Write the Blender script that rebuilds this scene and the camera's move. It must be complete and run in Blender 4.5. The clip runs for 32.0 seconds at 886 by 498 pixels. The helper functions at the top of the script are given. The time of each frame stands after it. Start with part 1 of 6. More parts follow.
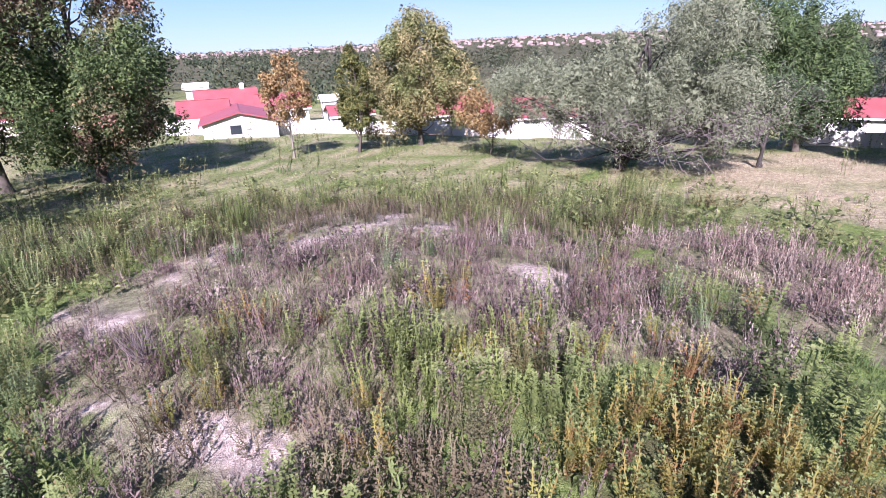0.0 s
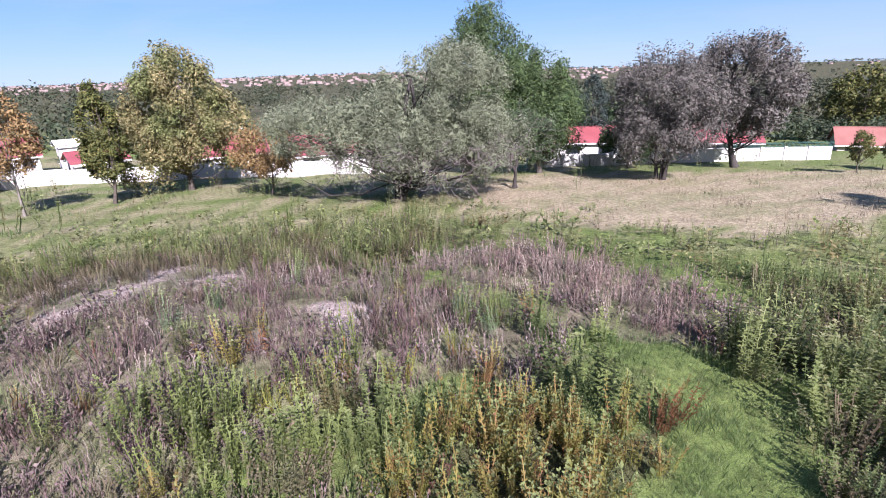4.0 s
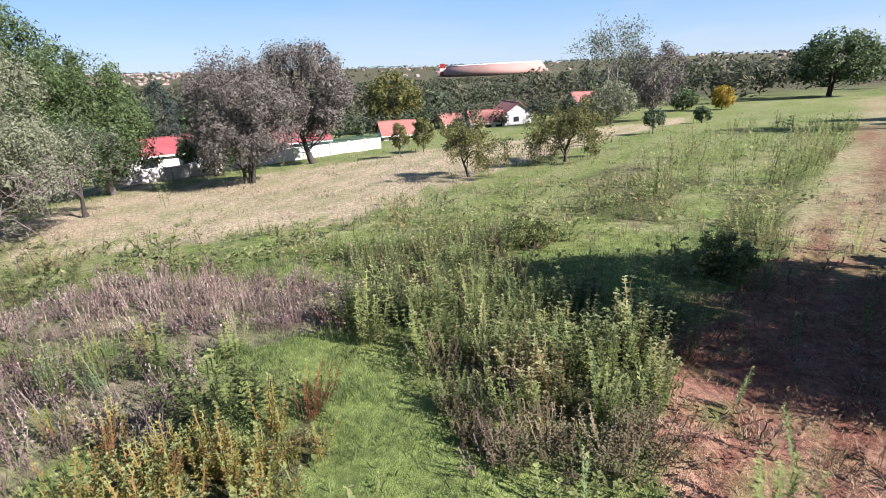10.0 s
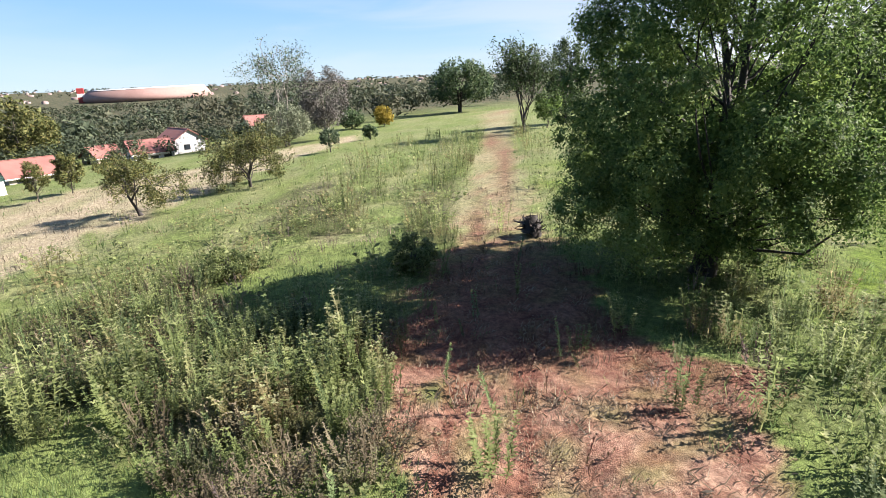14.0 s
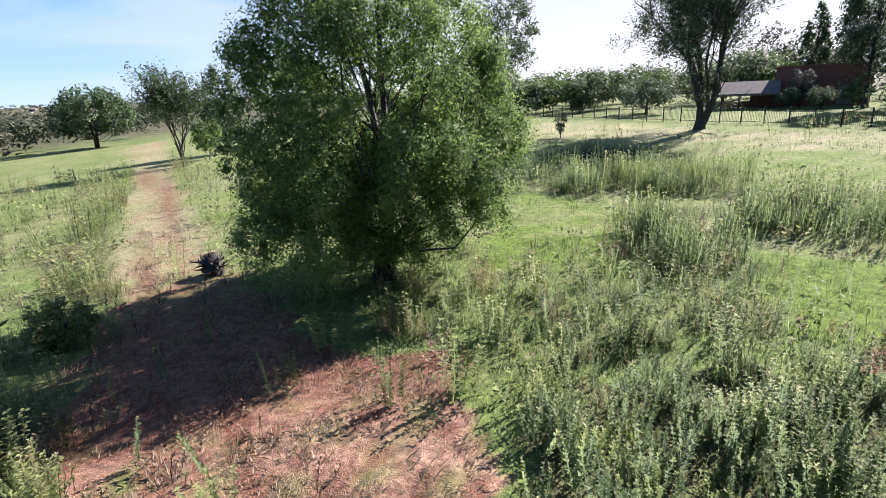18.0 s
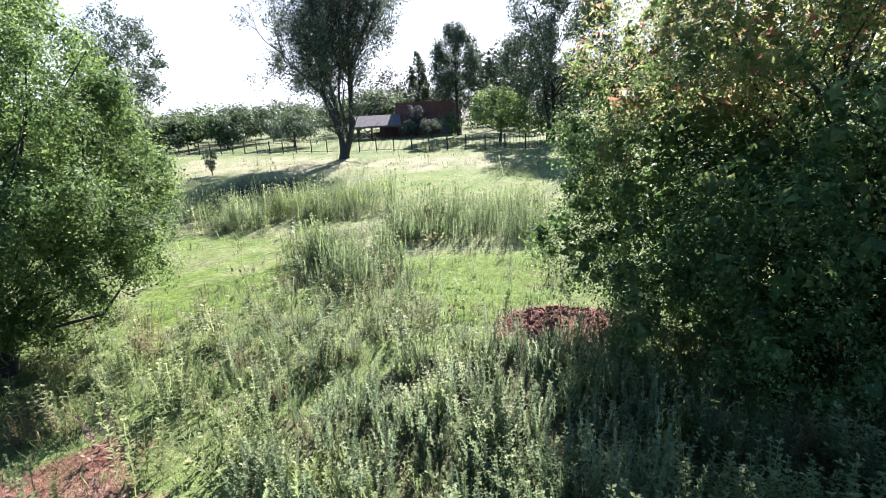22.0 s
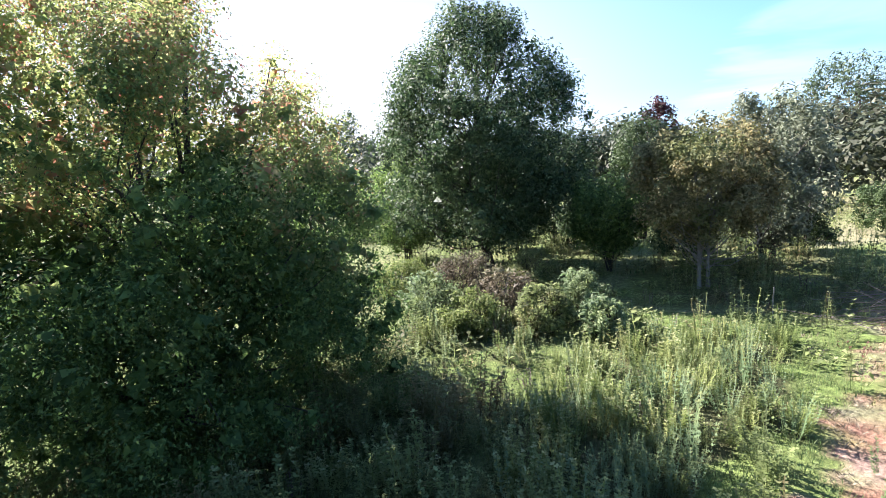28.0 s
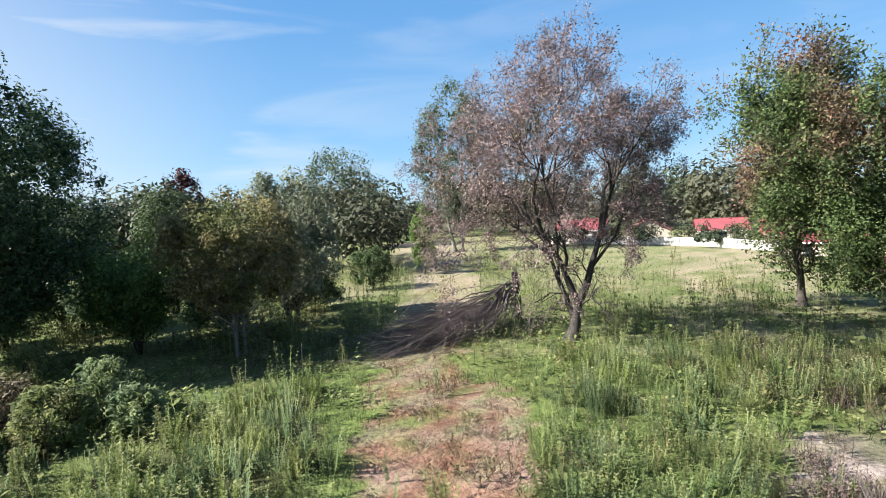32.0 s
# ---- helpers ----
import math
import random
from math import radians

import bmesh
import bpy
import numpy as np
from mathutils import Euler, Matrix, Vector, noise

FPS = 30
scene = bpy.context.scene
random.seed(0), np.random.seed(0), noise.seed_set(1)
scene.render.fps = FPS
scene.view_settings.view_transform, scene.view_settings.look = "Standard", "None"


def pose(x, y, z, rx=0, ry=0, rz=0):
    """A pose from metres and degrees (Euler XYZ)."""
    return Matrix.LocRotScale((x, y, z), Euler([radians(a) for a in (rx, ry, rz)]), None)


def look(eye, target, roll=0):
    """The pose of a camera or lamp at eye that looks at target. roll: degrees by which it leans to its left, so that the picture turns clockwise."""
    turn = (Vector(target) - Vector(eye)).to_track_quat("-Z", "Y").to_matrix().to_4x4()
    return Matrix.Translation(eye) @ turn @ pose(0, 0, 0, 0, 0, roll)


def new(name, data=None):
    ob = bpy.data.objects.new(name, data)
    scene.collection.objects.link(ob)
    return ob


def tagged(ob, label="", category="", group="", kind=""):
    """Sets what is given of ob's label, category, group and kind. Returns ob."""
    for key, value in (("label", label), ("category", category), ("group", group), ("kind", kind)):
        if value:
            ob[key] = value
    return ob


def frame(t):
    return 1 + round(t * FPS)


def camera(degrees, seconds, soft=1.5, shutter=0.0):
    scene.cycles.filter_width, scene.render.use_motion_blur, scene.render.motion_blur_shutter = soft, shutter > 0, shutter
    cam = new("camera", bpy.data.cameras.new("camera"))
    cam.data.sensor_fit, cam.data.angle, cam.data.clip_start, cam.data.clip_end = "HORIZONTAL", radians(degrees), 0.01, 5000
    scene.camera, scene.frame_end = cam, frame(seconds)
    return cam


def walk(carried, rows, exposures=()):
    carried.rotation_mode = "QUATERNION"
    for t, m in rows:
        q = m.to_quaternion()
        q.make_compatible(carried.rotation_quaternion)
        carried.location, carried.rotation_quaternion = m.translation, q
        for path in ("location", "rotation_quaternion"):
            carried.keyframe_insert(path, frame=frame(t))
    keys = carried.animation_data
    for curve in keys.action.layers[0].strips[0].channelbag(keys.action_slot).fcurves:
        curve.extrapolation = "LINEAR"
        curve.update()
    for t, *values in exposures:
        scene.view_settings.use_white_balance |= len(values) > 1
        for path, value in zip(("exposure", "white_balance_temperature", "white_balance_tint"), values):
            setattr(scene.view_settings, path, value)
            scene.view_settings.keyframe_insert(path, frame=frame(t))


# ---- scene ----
cam = camera(80.35, 32.0, soft=0.6)
EYE = Vector((0, 0, 7.0))
# seconds, heading clockwise from +y, pitch, lean
ROWS = [(0, 18.80, -21.07, -2.36), (0.5, 21.86, -20.59, -2.26), (1, 24.89, -20.15, -2.21), (1.5, 27.98, -19.78, -2.14),
        (2, 30.82, -19.45, -2.08), (2.5, 33.72, -19.13, -2.04), (3, 36.67, -18.79, -2.01), (3.5, 39.56, -18.44, -2.00),
        (5.5, 51.86, -17.70, -1.76), (6, 55.36, -17.88, -1.77), (6.5, 58.85, -18.06, -1.79), (7, 62.48, -18.25, -1.86),
        (7.5, 66.07, -18.46, -1.96), (8, 69.57, -18.71, -2.07), (8.5, 73.43, -18.99, -2.19), (9, 77.28, -19.18, -2.25),
        (9.5, 81.26, -19.20, -2.23), (10, 85.44, -19.06, -2.15), (10.5, 89.57, -18.91, -2.13), (11, 93.73, -18.79, -2.15),
        (11.5, 97.76, -18.69, -2.18), (12, 101.99, -18.57, -2.19), (12.5, 106.24, -18.42, -2.17), (13, 110.47, -18.29, -2.18),
        (13.5, 114.69, -18.17, -2.24), (14, 118.92, -18.03, -2.33), (14.5, 123.21, -17.89, -2.42), (16.5, 140.57, -17.18, -2.53),
        (17, 144.93, -16.95, -2.49), (17.5, 149.33, -16.78, -2.49), (18, 153.72, -16.64, -2.53), (18.5, 158.06, -16.51, -2.61),
        (19, 162.42, -16.39, -2.64), (19.5, 166.82, -16.28, -2.63), (20, 171.19, -16.15, -2.66), (20.5, 175.60, -15.93, -2.77),
        (21, 180.11, -15.60, -2.93), (21.5, 184.89, -15.24, -3.10), (22, 189.73, -14.90, -3.27), (22.5, 194.62, -14.54, -3.40),
        (23, 199.82, -14.11, -3.50), (23.5, 205.34, -13.59, -3.57), (24, 210.91, -13.02, -3.64), (24.5, 216.48, -12.45, -3.72),
        (25, 222.02, -11.88, -3.77), (25.5, 227.49, -11.31, -3.85), (27.5, 250.31, -9.09, -3.67), (28, 255.92, -8.45, -3.70),
        (28.5, 261.64, -7.82, -3.71), (29, 267.63, -7.22, -3.69), (29.5, 273.80, -6.66, -3.68), (30, 279.87, -6.10, -3.66),
        (30.5, 286.05, -5.54, -3.58), (31, 292.20, -4.96, -3.46), (31.5, 298.33, -4.38, -3.35), (32, 304.46, -3.78, -3.25)]


def aim(heading, pitch, lean):
    a, p = radians(heading), radians(pitch)
    return look(EYE, EYE + Vector((math.sin(a) * math.cos(p), math.cos(a) * math.cos(p), math.sin(p))), lean)


walk(cam, [(t, aim(a, p, r)) for t, a, p, r in ROWS], exposures=[(0, 2.02, 6050, 36), (2, 1.9, 6100, 31), (7, 1.72, 6250, 28), (13, 2.05, 6950, 17), (18, 2.08, 6600, 19), (19, 2.18, 6500, 18), (21.5, 2.46, 6300, 20), (25, 2.6, 6200, 21), (28, 2.79, 6550, 18), (29, 2.32, 6500, 22), (30, 2.15, 6450, 14), (32, 2.03, 6800, 10)])

# ---- world and sun ----
SUN_AZ, SUN_EL = 204.0, 37.0
world = bpy.data.worlds.new("sky")
scene.world = world
world.use_nodes = True
wn = world.node_tree.nodes
sky = wn.new("ShaderNodeTexSky")
sky.sky_type = "NISHITA"
sky.sun_disc = False
sky.sun_elevation, sky.sun_rotation = radians(SUN_EL), radians(SUN_AZ)
sky.altitude, sky.air_density, sky.dust_density, sky.ozone_density = 1700, 1.0, 0.6, 5.0
wl = world.node_tree.links


def wmath(op, a, c):
    n = wn.new("ShaderNodeMath")
    n.operation, n.use_clamp = op, op == "MULTIPLY"
    for sock, v in zip(n.inputs, (a, c)):
        if isinstance(v, (int, float)):
            sock.default_value = v
        else:
            wl.new(v, sock)
    return n.outputs[0]


def wrange(v, a, c, lo=0.0, hi=1.0):
    n = wn.new("ShaderNodeMapRange")
    n.interpolation_type = "SMOOTHSTEP"
    for k, q in zip(("From Min", "From Max", "To Min", "To Max"), (a, c, lo, hi)):
        n.inputs[k].default_value = q
    wl.new(v, n.inputs[0])
    return n.outputs[0]


# thin cirrus and haze, thicker on the sun's side of the sky
wtc, wsep, wmap, wnoise, wdot, wmix = (wn.new("ShaderNode" + k) for k in ("TexCoord", "SeparateXYZ", "Mapping", "TexNoise", "VectorMath", "Mix"))
wl.new(wtc.outputs["Generated"], wsep.inputs[0])
wl.new(wtc.outputs["Generated"], wmap.inputs[0])
wmap.inputs["Scale"].default_value = (2.2, 2.2, 13.0)
wl.new(wmap.outputs[0], wnoise.inputs["Vector"])
wnoise.inputs["Scale"].default_value, wnoise.inputs["Detail"].default_value, wnoise.inputs["Distortion"].default_value = 1.0, 7, 0.6
wdot.operation = "DOT_PRODUCT"
wl.new(wtc.outputs["Generated"], wdot.inputs[0])
wdot.inputs[1].default_value = (math.sin(radians(SUN_AZ)), math.cos(radians(SUN_AZ)), 0)
side = wrange(wdot.outputs["Value"], 0.05, 0.85)
wisp = wmath("MULTIPLY", wrange(wnoise.outputs[0], 0.42, 0.66), wrange(wdot.outputs["Value"], -0.3, 0.5, 0.1, 0.45))
veil = wmath("MULTIPLY", side, wrange(wsep.outputs[2], 0.0, 0.5, 0.85, 0.35))
wmix.data_type = "RGBA"
low_haze = wrange(wsep.outputs[2], -0.03, 0.1, 0.08, 0.0)
wl.new(wmath("MAXIMUM", wmath("MAXIMUM", wisp, veil), low_haze), wmix.inputs[0])
# clear autumn air: pale blue at the horizon, deeper above
wramp, wblue = wn.new("ShaderNodeValToRGB"), wn.new("ShaderNodeMix")
while len(wramp.color_ramp.elements) < 4:
    wramp.color_ramp.elements.new(0.5)
for e, (p, c) in zip(wramp.color_ramp.elements, ((0.0, (0.36, 0.54, 0.68)), (0.12, (0.2, 0.42, 0.68)), (0.35, (0.1, 0.29, 0.6)), (1.0, (0.05, 0.16, 0.42)))):
    e.position, e.color = p, (*c, 1)
wl.new(wsep.outputs[2], wramp.inputs[0])
wscale = wn.new("ShaderNodeVectorMath")
wscale.operation = "SCALE"
wscale.inputs["Scale"].default_value = 11.2
wl.new(wramp.outputs[0], wscale.inputs[0])
wblue.data_type = "RGBA"
wblue.inputs[0].default_value = 0.75
wl.new(sky.outputs[0], wblue.inputs[6])
wl.new(wscale.outputs[0], wblue.inputs[7])
wl.new(wblue.outputs[2], wmix.inputs[6])
wmix.inputs[7].default_value = (6.8, 7.0, 7.2, 1)
wl.new(wmix.outputs[2], wn["Background"].inputs[0])
wn["Background"].inputs[1].default_value = 0.037
sun_data = bpy.data.lights.new("sun", "SUN")
sun_data.energy, sun_data.angle, sun_data.color = 5.0, radians(0.53), (1.0, 0.97, 0.94)
sun = new("sun", sun_data)
sa, se = radians(SUN_AZ), radians(SUN_EL)
sun.matrix_world = look((math.sin(sa) * math.cos(se) * 50, math.cos(sa) * math.cos(se) * 50, math.sin(se) * 50), (0, 0, 0))

# ---- ground shape ----
rng = np.random.default_rng(7)


def bump(az, centre, half):
    d = (az - centre + 180) % 360 - 180
    return np.where(np.abs(d) < half, np.cos(d / half * np.pi / 2) ** 2, 0)


def wobble(x, y, scale, seed=0):
    """Cheap smooth noise between -1 and 1 from a few sines."""
    r = np.random.default_rng(100 + seed)
    out = 0
    for k in range(6):
        a, f, p = r.uniform(0, 6.28), r.uniform(0.5, 1.9) / scale, r.uniform(0, 6.28)
        out = out + np.sin((x * np.cos(a) + y * np.sin(a)) * f * 6.28 + p)
    return out / 3.2


def smooth(a, b, v):
    k = np.clip((v - a) / (b - a), 0, 1)
    return k * k * (3 - 2 * k)


def ground_z(x, y):
    x, y = np.asarray(x, float), np.asarray(y, float)
    r, az = np.hypot(x, y), np.degrees(np.arctan2(x, y)) % 360
    z = -0.075 * bump(az, 50, 110) * np.clip(r - 12, 0, 110) + 0.028 * bump(az, 195, 65) * np.clip(r - 25, 0, 90)
    z = z - 0.05 * bump(az, 80, 70) * np.clip(r - 135, 0, 260) * (1 - smooth(1500, 2600, r))
    z = z + smooth(1000, 3000, r) * (20 + 24 * bump(az, 40, 50) + 5 * wobble(az, az * 0, 60, 3))
    near = 1 - smooth(70, 110, r)
    z = z + near * (0.10 * wobble(x, y, 7, 1) + 0.04 * wobble(x, y, 2.2, 2))
    # the low heap of spoil and its smaller neighbour
    z = z + 0.75 * np.exp(-(((x - 3.5) / 5.5) ** 2 + ((y - 17) / 7.0) ** 2) ** 1.5)
    z = z + 0.25 * np.exp(-(((x - 17) / 4.0) ** 2 + ((y - 11) / 6.0) ** 2) ** 1.5)
    # a dip that deepens the gum tree's painted shade
    z = z - 0.9 * np.exp(-(((x - 8.2) / 5.6) ** 2 + ((y + 52.0) / 5.0) ** 2) ** 1.5)
    z = z + 0.35 * np.exp(-(((x + 6.2) / 1.7) ** 2 + ((y + 15.0) / 1.3) ** 2))
    return z


def gz(x, y):
    return float(ground_z(x, y))


def inside(poly, x, y, rough=0.5, seed=5):
    """1 inside a polygon of the plan, with a ragged edge."""
    x = x + rough * wobble(x, y, 2.5, seed)
    y = y + rough * wobble(y, x, 2.1, seed + 1)
    hit = np.zeros(np.shape(x), bool)
    for (x0, y0), (x1, y1) in zip(poly, poly[1:] + poly[:1]):
        cross = (y0 > y) != (y1 > y)
        with np.errstate(divide="ignore", invalid="ignore"):
            hit ^= cross & (x < (x1 - x0) * (y - y0) / (y1 - y0 + 1e-9) + x0)
    return hit


P_HEAP = [(-7, 16), (-3.4, 22), (3.4, 26.5), (9, 20.5), (12.7, 15.8), (11.7, 9.4), (10.6, 6.1), (7.8, 7.6), (5.9, 9.8), (3.1, 9.3), (0.5, 8.5), (-1, 7.0), (-3.6, 8.0), (-4.8, 11.5)]
P_BARE = [[(-0.1, 23.0), (1.4, 25.2), (3.9, 26.2), (6.7, 23.8), (7.7, 21.4), (6.0, 17.7), (2.7, 18.9), (0.9, 19.0)], [(7.5, 14.6), (8.8, 13.0), (7.8, 11.3), (6.7, 12.0)], [(-4.4, 11.6), (-3.3, 11.1), (-1.9, 10.0), (-0.5, 8.8), (-0.3, 7.3), (-1.8, 8.0), (-3.7, 9.9)], [(-6.4, 16.3), (-6.4, 18.1), (-5.3, 18.5), (-4.1, 19.3), (-3.0, 20.4), (-1.6, 22.9), (-0.1, 24.7), (-0.4, 22.4), (-2.3, 18.8), (-3.5, 16.6), (-4.7, 15.3), (-5.5, 14.1)]]
P_DEAD = [(13.2, 16.7), (12.9, 13.7), (12.7, 10.8), (12.1, 8.1), (12.2, 6.3), (13.5, 4.2), (15.8, 3.6), (18.0, 4.6), (18.0, 6.8), (18.6, 10.9), (18.7, 14.0), (16.6, 17.5), (14.8, 17.8)]
P_GOLD = [(6.8, 7.5), (8.2, 7.9), (8.5, 6.5), (8.7, 4.7), (9.8, 3.2), (8.6, 2.7), (7.4, 3.2), (6.1, 3.1), (4.8, 3.3), (4.1, 5.2)]
P_PATH = [(13.4, 5.1), (12.3, 3.2), (9.9, 1.5), (7.0, 0.2), (5.5, 0.9), (7.5, 2.3), (10.0, 3.6), (11.9, 6.0), (11.9, 10.0), (12.6, 15.0), (13.2, 14.5), (12.9, 9.5)]
P_TALL = [(20.7, 4.8), (24.6, -0.4), (15.6, -1.7), (13.4, -4.3), (10.4, -3.8), (8.0, -1.6), (9.5, 0.4), (11.6, 1.5), (14.1, 3.4)]
P_DRY = [(28, 34), (42, 36), (54, 26), (70, 10), (82, -10), (100, -36), (92, -36), (74, -20), (52, -5), (38, 2.5), (28.1, 9.1), (25.5, 18)]
P_DRYW = [(-42, 16), (-130, 50), (-120, 130), (-45, 120), (-22, 52), (-26, 38), (-38, 30)]
P_SHADE = [(-21, -9), (-15, -2.5), (-10, 0.5), (-4, -0.5), (-4, -6), (-12, -9)]
P_WSHADE = [(-24, 5.5), (-34, 5), (-40, 15), (-31, 17.5), (-24.5, 11.5)]
P_DRYS = [(27, -92), (11.2, -86), (-2.9, -68.5), (-18, -66), (-17, -56), (-9, -56), (2, -60), (15.2, -66), (22.8, -74.7)]
P_LAWN = [(18.8, -1.8), (22.8, -4.2), (25.8, -8.3), (22.3, -10.6), (18.9, -9.1), (18.4, -4.3)]
P_RED = [(6.0, -1.6), (8.7, -2.9), (10.2, -3.6), (14, -6), (18.0, -10.8), (20.5, -13.6), (18.8, -16.2), (16.2, -14.6), (12, -12.5), (8.5, -10.6), (6.1, -11.4), (3.6, -9.2), (2.2, -5)]
P_BAND = [[(11.1, -35.0), (6.1, -34.0), (2.5, -34.8), (-2.7, -35.0), (-3.0, -39.2), (3.1, -43.9), (12.6, -43.4)], [(-1.8, -29.1), (-4.9, -27.6), (-7.0, -26.2), (-9.6, -24.9), (-11.7, -30.3), (-7.4, -34.5), (-2.6, -32.7)], [(3.8, -26.0), (1.4, -21.1), (-0.8, -19.6), (-1.6, -25.4), (1.9, -27.7)]]
P_LIME = [[(1.7, 9.4), (2.7, 8.9), (2.6, 8.1), (1.6, 8.1), (1.3, 8.8)], [(3.2, 8.7), (4.9, 8.1), (5.0, 7.1), (4.3, 6.7), (2.9, 7.7)], [(2.3, 10.9), (3.2, 9.8), (2.7, 8.5), (1.7, 9.4)]]
P_BROWN = [[(-0.6, 9.3), (0.9, 9.4), (2.9, 8.4), (3.6, 7.0), (3.5, 5.7), (2.5, 4.6), (-0.3, 6.0)], [(10.8, 0.8), (10.0, -1.2), (8.7, -3.2), (7.1, -2.6), (7.1, -0.8), (8.4, 0.7)]]
P_LUSH = [[(12.4, -33.8), (4.7, -32.7), (3.1, -27.5), (3.0, -20.5), (7.8, -19.6)], [(-2.1, -25.0), (-6.6, -24.5), (-8.9, -23.3), (-6.4, -17.3), (-3.7, -15.5), (-2.6, -18.7)], [(35.7, -29.1), (40.1, -40.3), (22.4, -23.5), (17.6, -17.8), (23.3, -21.5)], [(-1.3, -44.9), (-8.2, -38.5), (-13.9, -36.7), (-18.4, -49.6), (-9.3, -56.6), (-1.4, -52.9)]]
P_EDGE = [[(15.8, -5.7), (17.0, -9.8), (12.8, -7.3), (11.8, -5.4), (14.3, -4.4)], [(20.9, -9.4), (19.2, -11.1), (30.1, -18.6), (38.3, -22.2), (31.5, -15.2)], [(27.6, -5.6), (24.1, -8.3), (35.7, -14.2), (44.9, -12.5), (39.8, -7.4)]]
P_LOW = [(2.0, -6.2), (2.6, -9.6), (2.1, -11.9), (-2.0, -14), (-6.7, -13.4), (-7.5, -9.1), (-3, -5)]
P_SOUTH = [(10, -15.0), (6.8, -11.8), (4.0, -10.5), (2, -13), (-4, -17), (-9, -19), (-6, -27), (0, -33), (3, -24)]
P_SUNNY = [(-2.6, -23.6), (-5.5, -28.5), (-9.8, -25.8), (-6.8, -18.2), (-4.4, -18.4)]
P_WEST = [(-13.3, -1.8), (-17.9, -0.8), (-20.5, 3.8), (-21.2, 7.4), (-16.0, 5.9), (-11.4, 2.5), (-8, -0.3)]
P_BUSH = [(-20.7, -7.8), (-27.6, -7.9), (-31.6, -4.0), (-24.2, -0.5), (-18.5, -0.8), (-18.2, -5.4)]
P_TRACKW = [(-7.0, 2.2), (-12.0, 5.1), (-16.8, 7.6), (-20.5, 10.2), (-42.4, 25), (-120, 68), (-105, 76), (-36, 28.3), (-19.7, 13.6), (-13.8, 12.6), (-8.6, 8.2), (-4, 3.5)]
P_HILLW = [(-9.0, 8.9), (-15.1, 14.9), (-17, 19.7), (-24, 34), (-2, 40), (-5, 24), (-7.4, 18.5), (-7.4, 15.9), (-5.2, 12.0), (-4.0, 6)]


def track(x, y):
    """Across and along the straight dirt track."""
    ux, uy = math.sin(radians(125.4)), math.cos(radians(125.4))
    return x * uy - y * ux, x * ux + y * uy


def zones(x, y):
    """What grows where, each between 0 and 1."""
    x, y = np.asarray(x, float), np.asarray(y, float)
    r = np.hypot(x, y)
    off, along = track(x, y)
    z = {}
    z["heap"] = inside(P_HEAP, x, y, 0.7) * 1.0
    z["bare"] = sum(inside(p, x, y, 0.35, 9 + i) for i, p in enumerate(P_BARE)).clip(0, 1) * 1.0
    z["dead"] = inside(P_DEAD, x, y, 0.6) * 1.0
    z["gold"] = inside(P_GOLD, x, y, 0.8) * 1.0
    z["path"] = inside(P_PATH, x, y, 0.3) * 1.0
    z["tall"] = inside(P_TALL, x, y, 0.9) * 1.0
    z["dry"] = np.maximum(inside(P_DRY, x, y, 2.0) * 1.0, inside(P_DRYW, x, y, 2.0) * 0.35)
    z["dry"] = np.maximum(z["dry"], 0.45 * inside(P_DRYS, x, y, 2.0))
    z["lawn"] = inside(P_LAWN, x, y, 0.8) * 1.0
    far_track = (along > 14) & (np.abs(off + 0.2 + 0.5 * wobble(x, y, 9, 21)) < 1.9 + 0.006 * along) & (along < 150)
    z["red"] = np.maximum(inside(P_RED, x, y, 0.7), np.maximum(far_track, inside(P_TRACKW, x, y, 0.7))) * 1.0
    z["sand"] = inside(P_TRACKW, x, y, 0.7) * 1.0
    z["red"] = np.maximum(z["red"], (np.hypot((x + 6.2) / 2.0, (y + 15) / 1.5) < 1 + 0.2 * wobble(x, y, 1, 8)) * 1.0)
    for name, polys, rough in (("band", P_BAND, 0.8), ("lime", P_LIME, 0.3), ("brown", P_BROWN, 0.4), ("lush", P_LUSH, 0.8), ("edge", P_EDGE, 0.6)):
        z[name] = sum(inside(p, x, y, rough, 12 + i) for i, p in enumerate(polys)).clip(0, 1) * 1.0
    z["low"] = inside(P_LOW, x, y, 0.6) * 1.0
    z["south"] = inside(P_SOUTH, x, y, 1.0) * 1.0
    z["sunny"] = inside(P_SUNNY, x, y, 0.8) * 1.0
    z["west"] = inside(P_WEST, x, y, 0.6) * 1.0
    z["bush"] = inside(P_BUSH, x, y, 0.8) * 1.0
    z["shade"] = inside(P_SHADE, x, y, 0.8) * 1.0
    z["wshade"] = inside(P_WSHADE, x, y, 0.8) * 1.0
    z["hillw"] = inside(P_HILLW, x, y, 1.0) * 1.0
    return z


# ---- materials ----
def material(name, rough=0.8):
    m = bpy.data.materials.new(name)
    m.use_nodes = True
    m.node_tree.nodes["Principled BSDF"].inputs["Roughness"].default_value = rough
    return m, m.node_tree.nodes, m.node_tree.links, m.node_tree.nodes["Principled BSDF"]


PLANT = 0.46


def dim(stops):
    """Leaf colours at their real depth, a little greyed."""
    return [(p, tuple((v * 0.92 + 0.08 * (0.3 * c[0] + 0.6 * c[1] + 0.1 * c[2])) * PLANT for v in c)) for p, c in stops]


def ramp(nodes, stops):
    n = nodes.new("ShaderNodeValToRGB")
    el = n.color_ramp.elements
    while len(el) < len(stops):
        el.new(0.5)
    for e, (p, c) in zip(el, stops):
        e.position, e.color = p, (*c, 1)
    return n


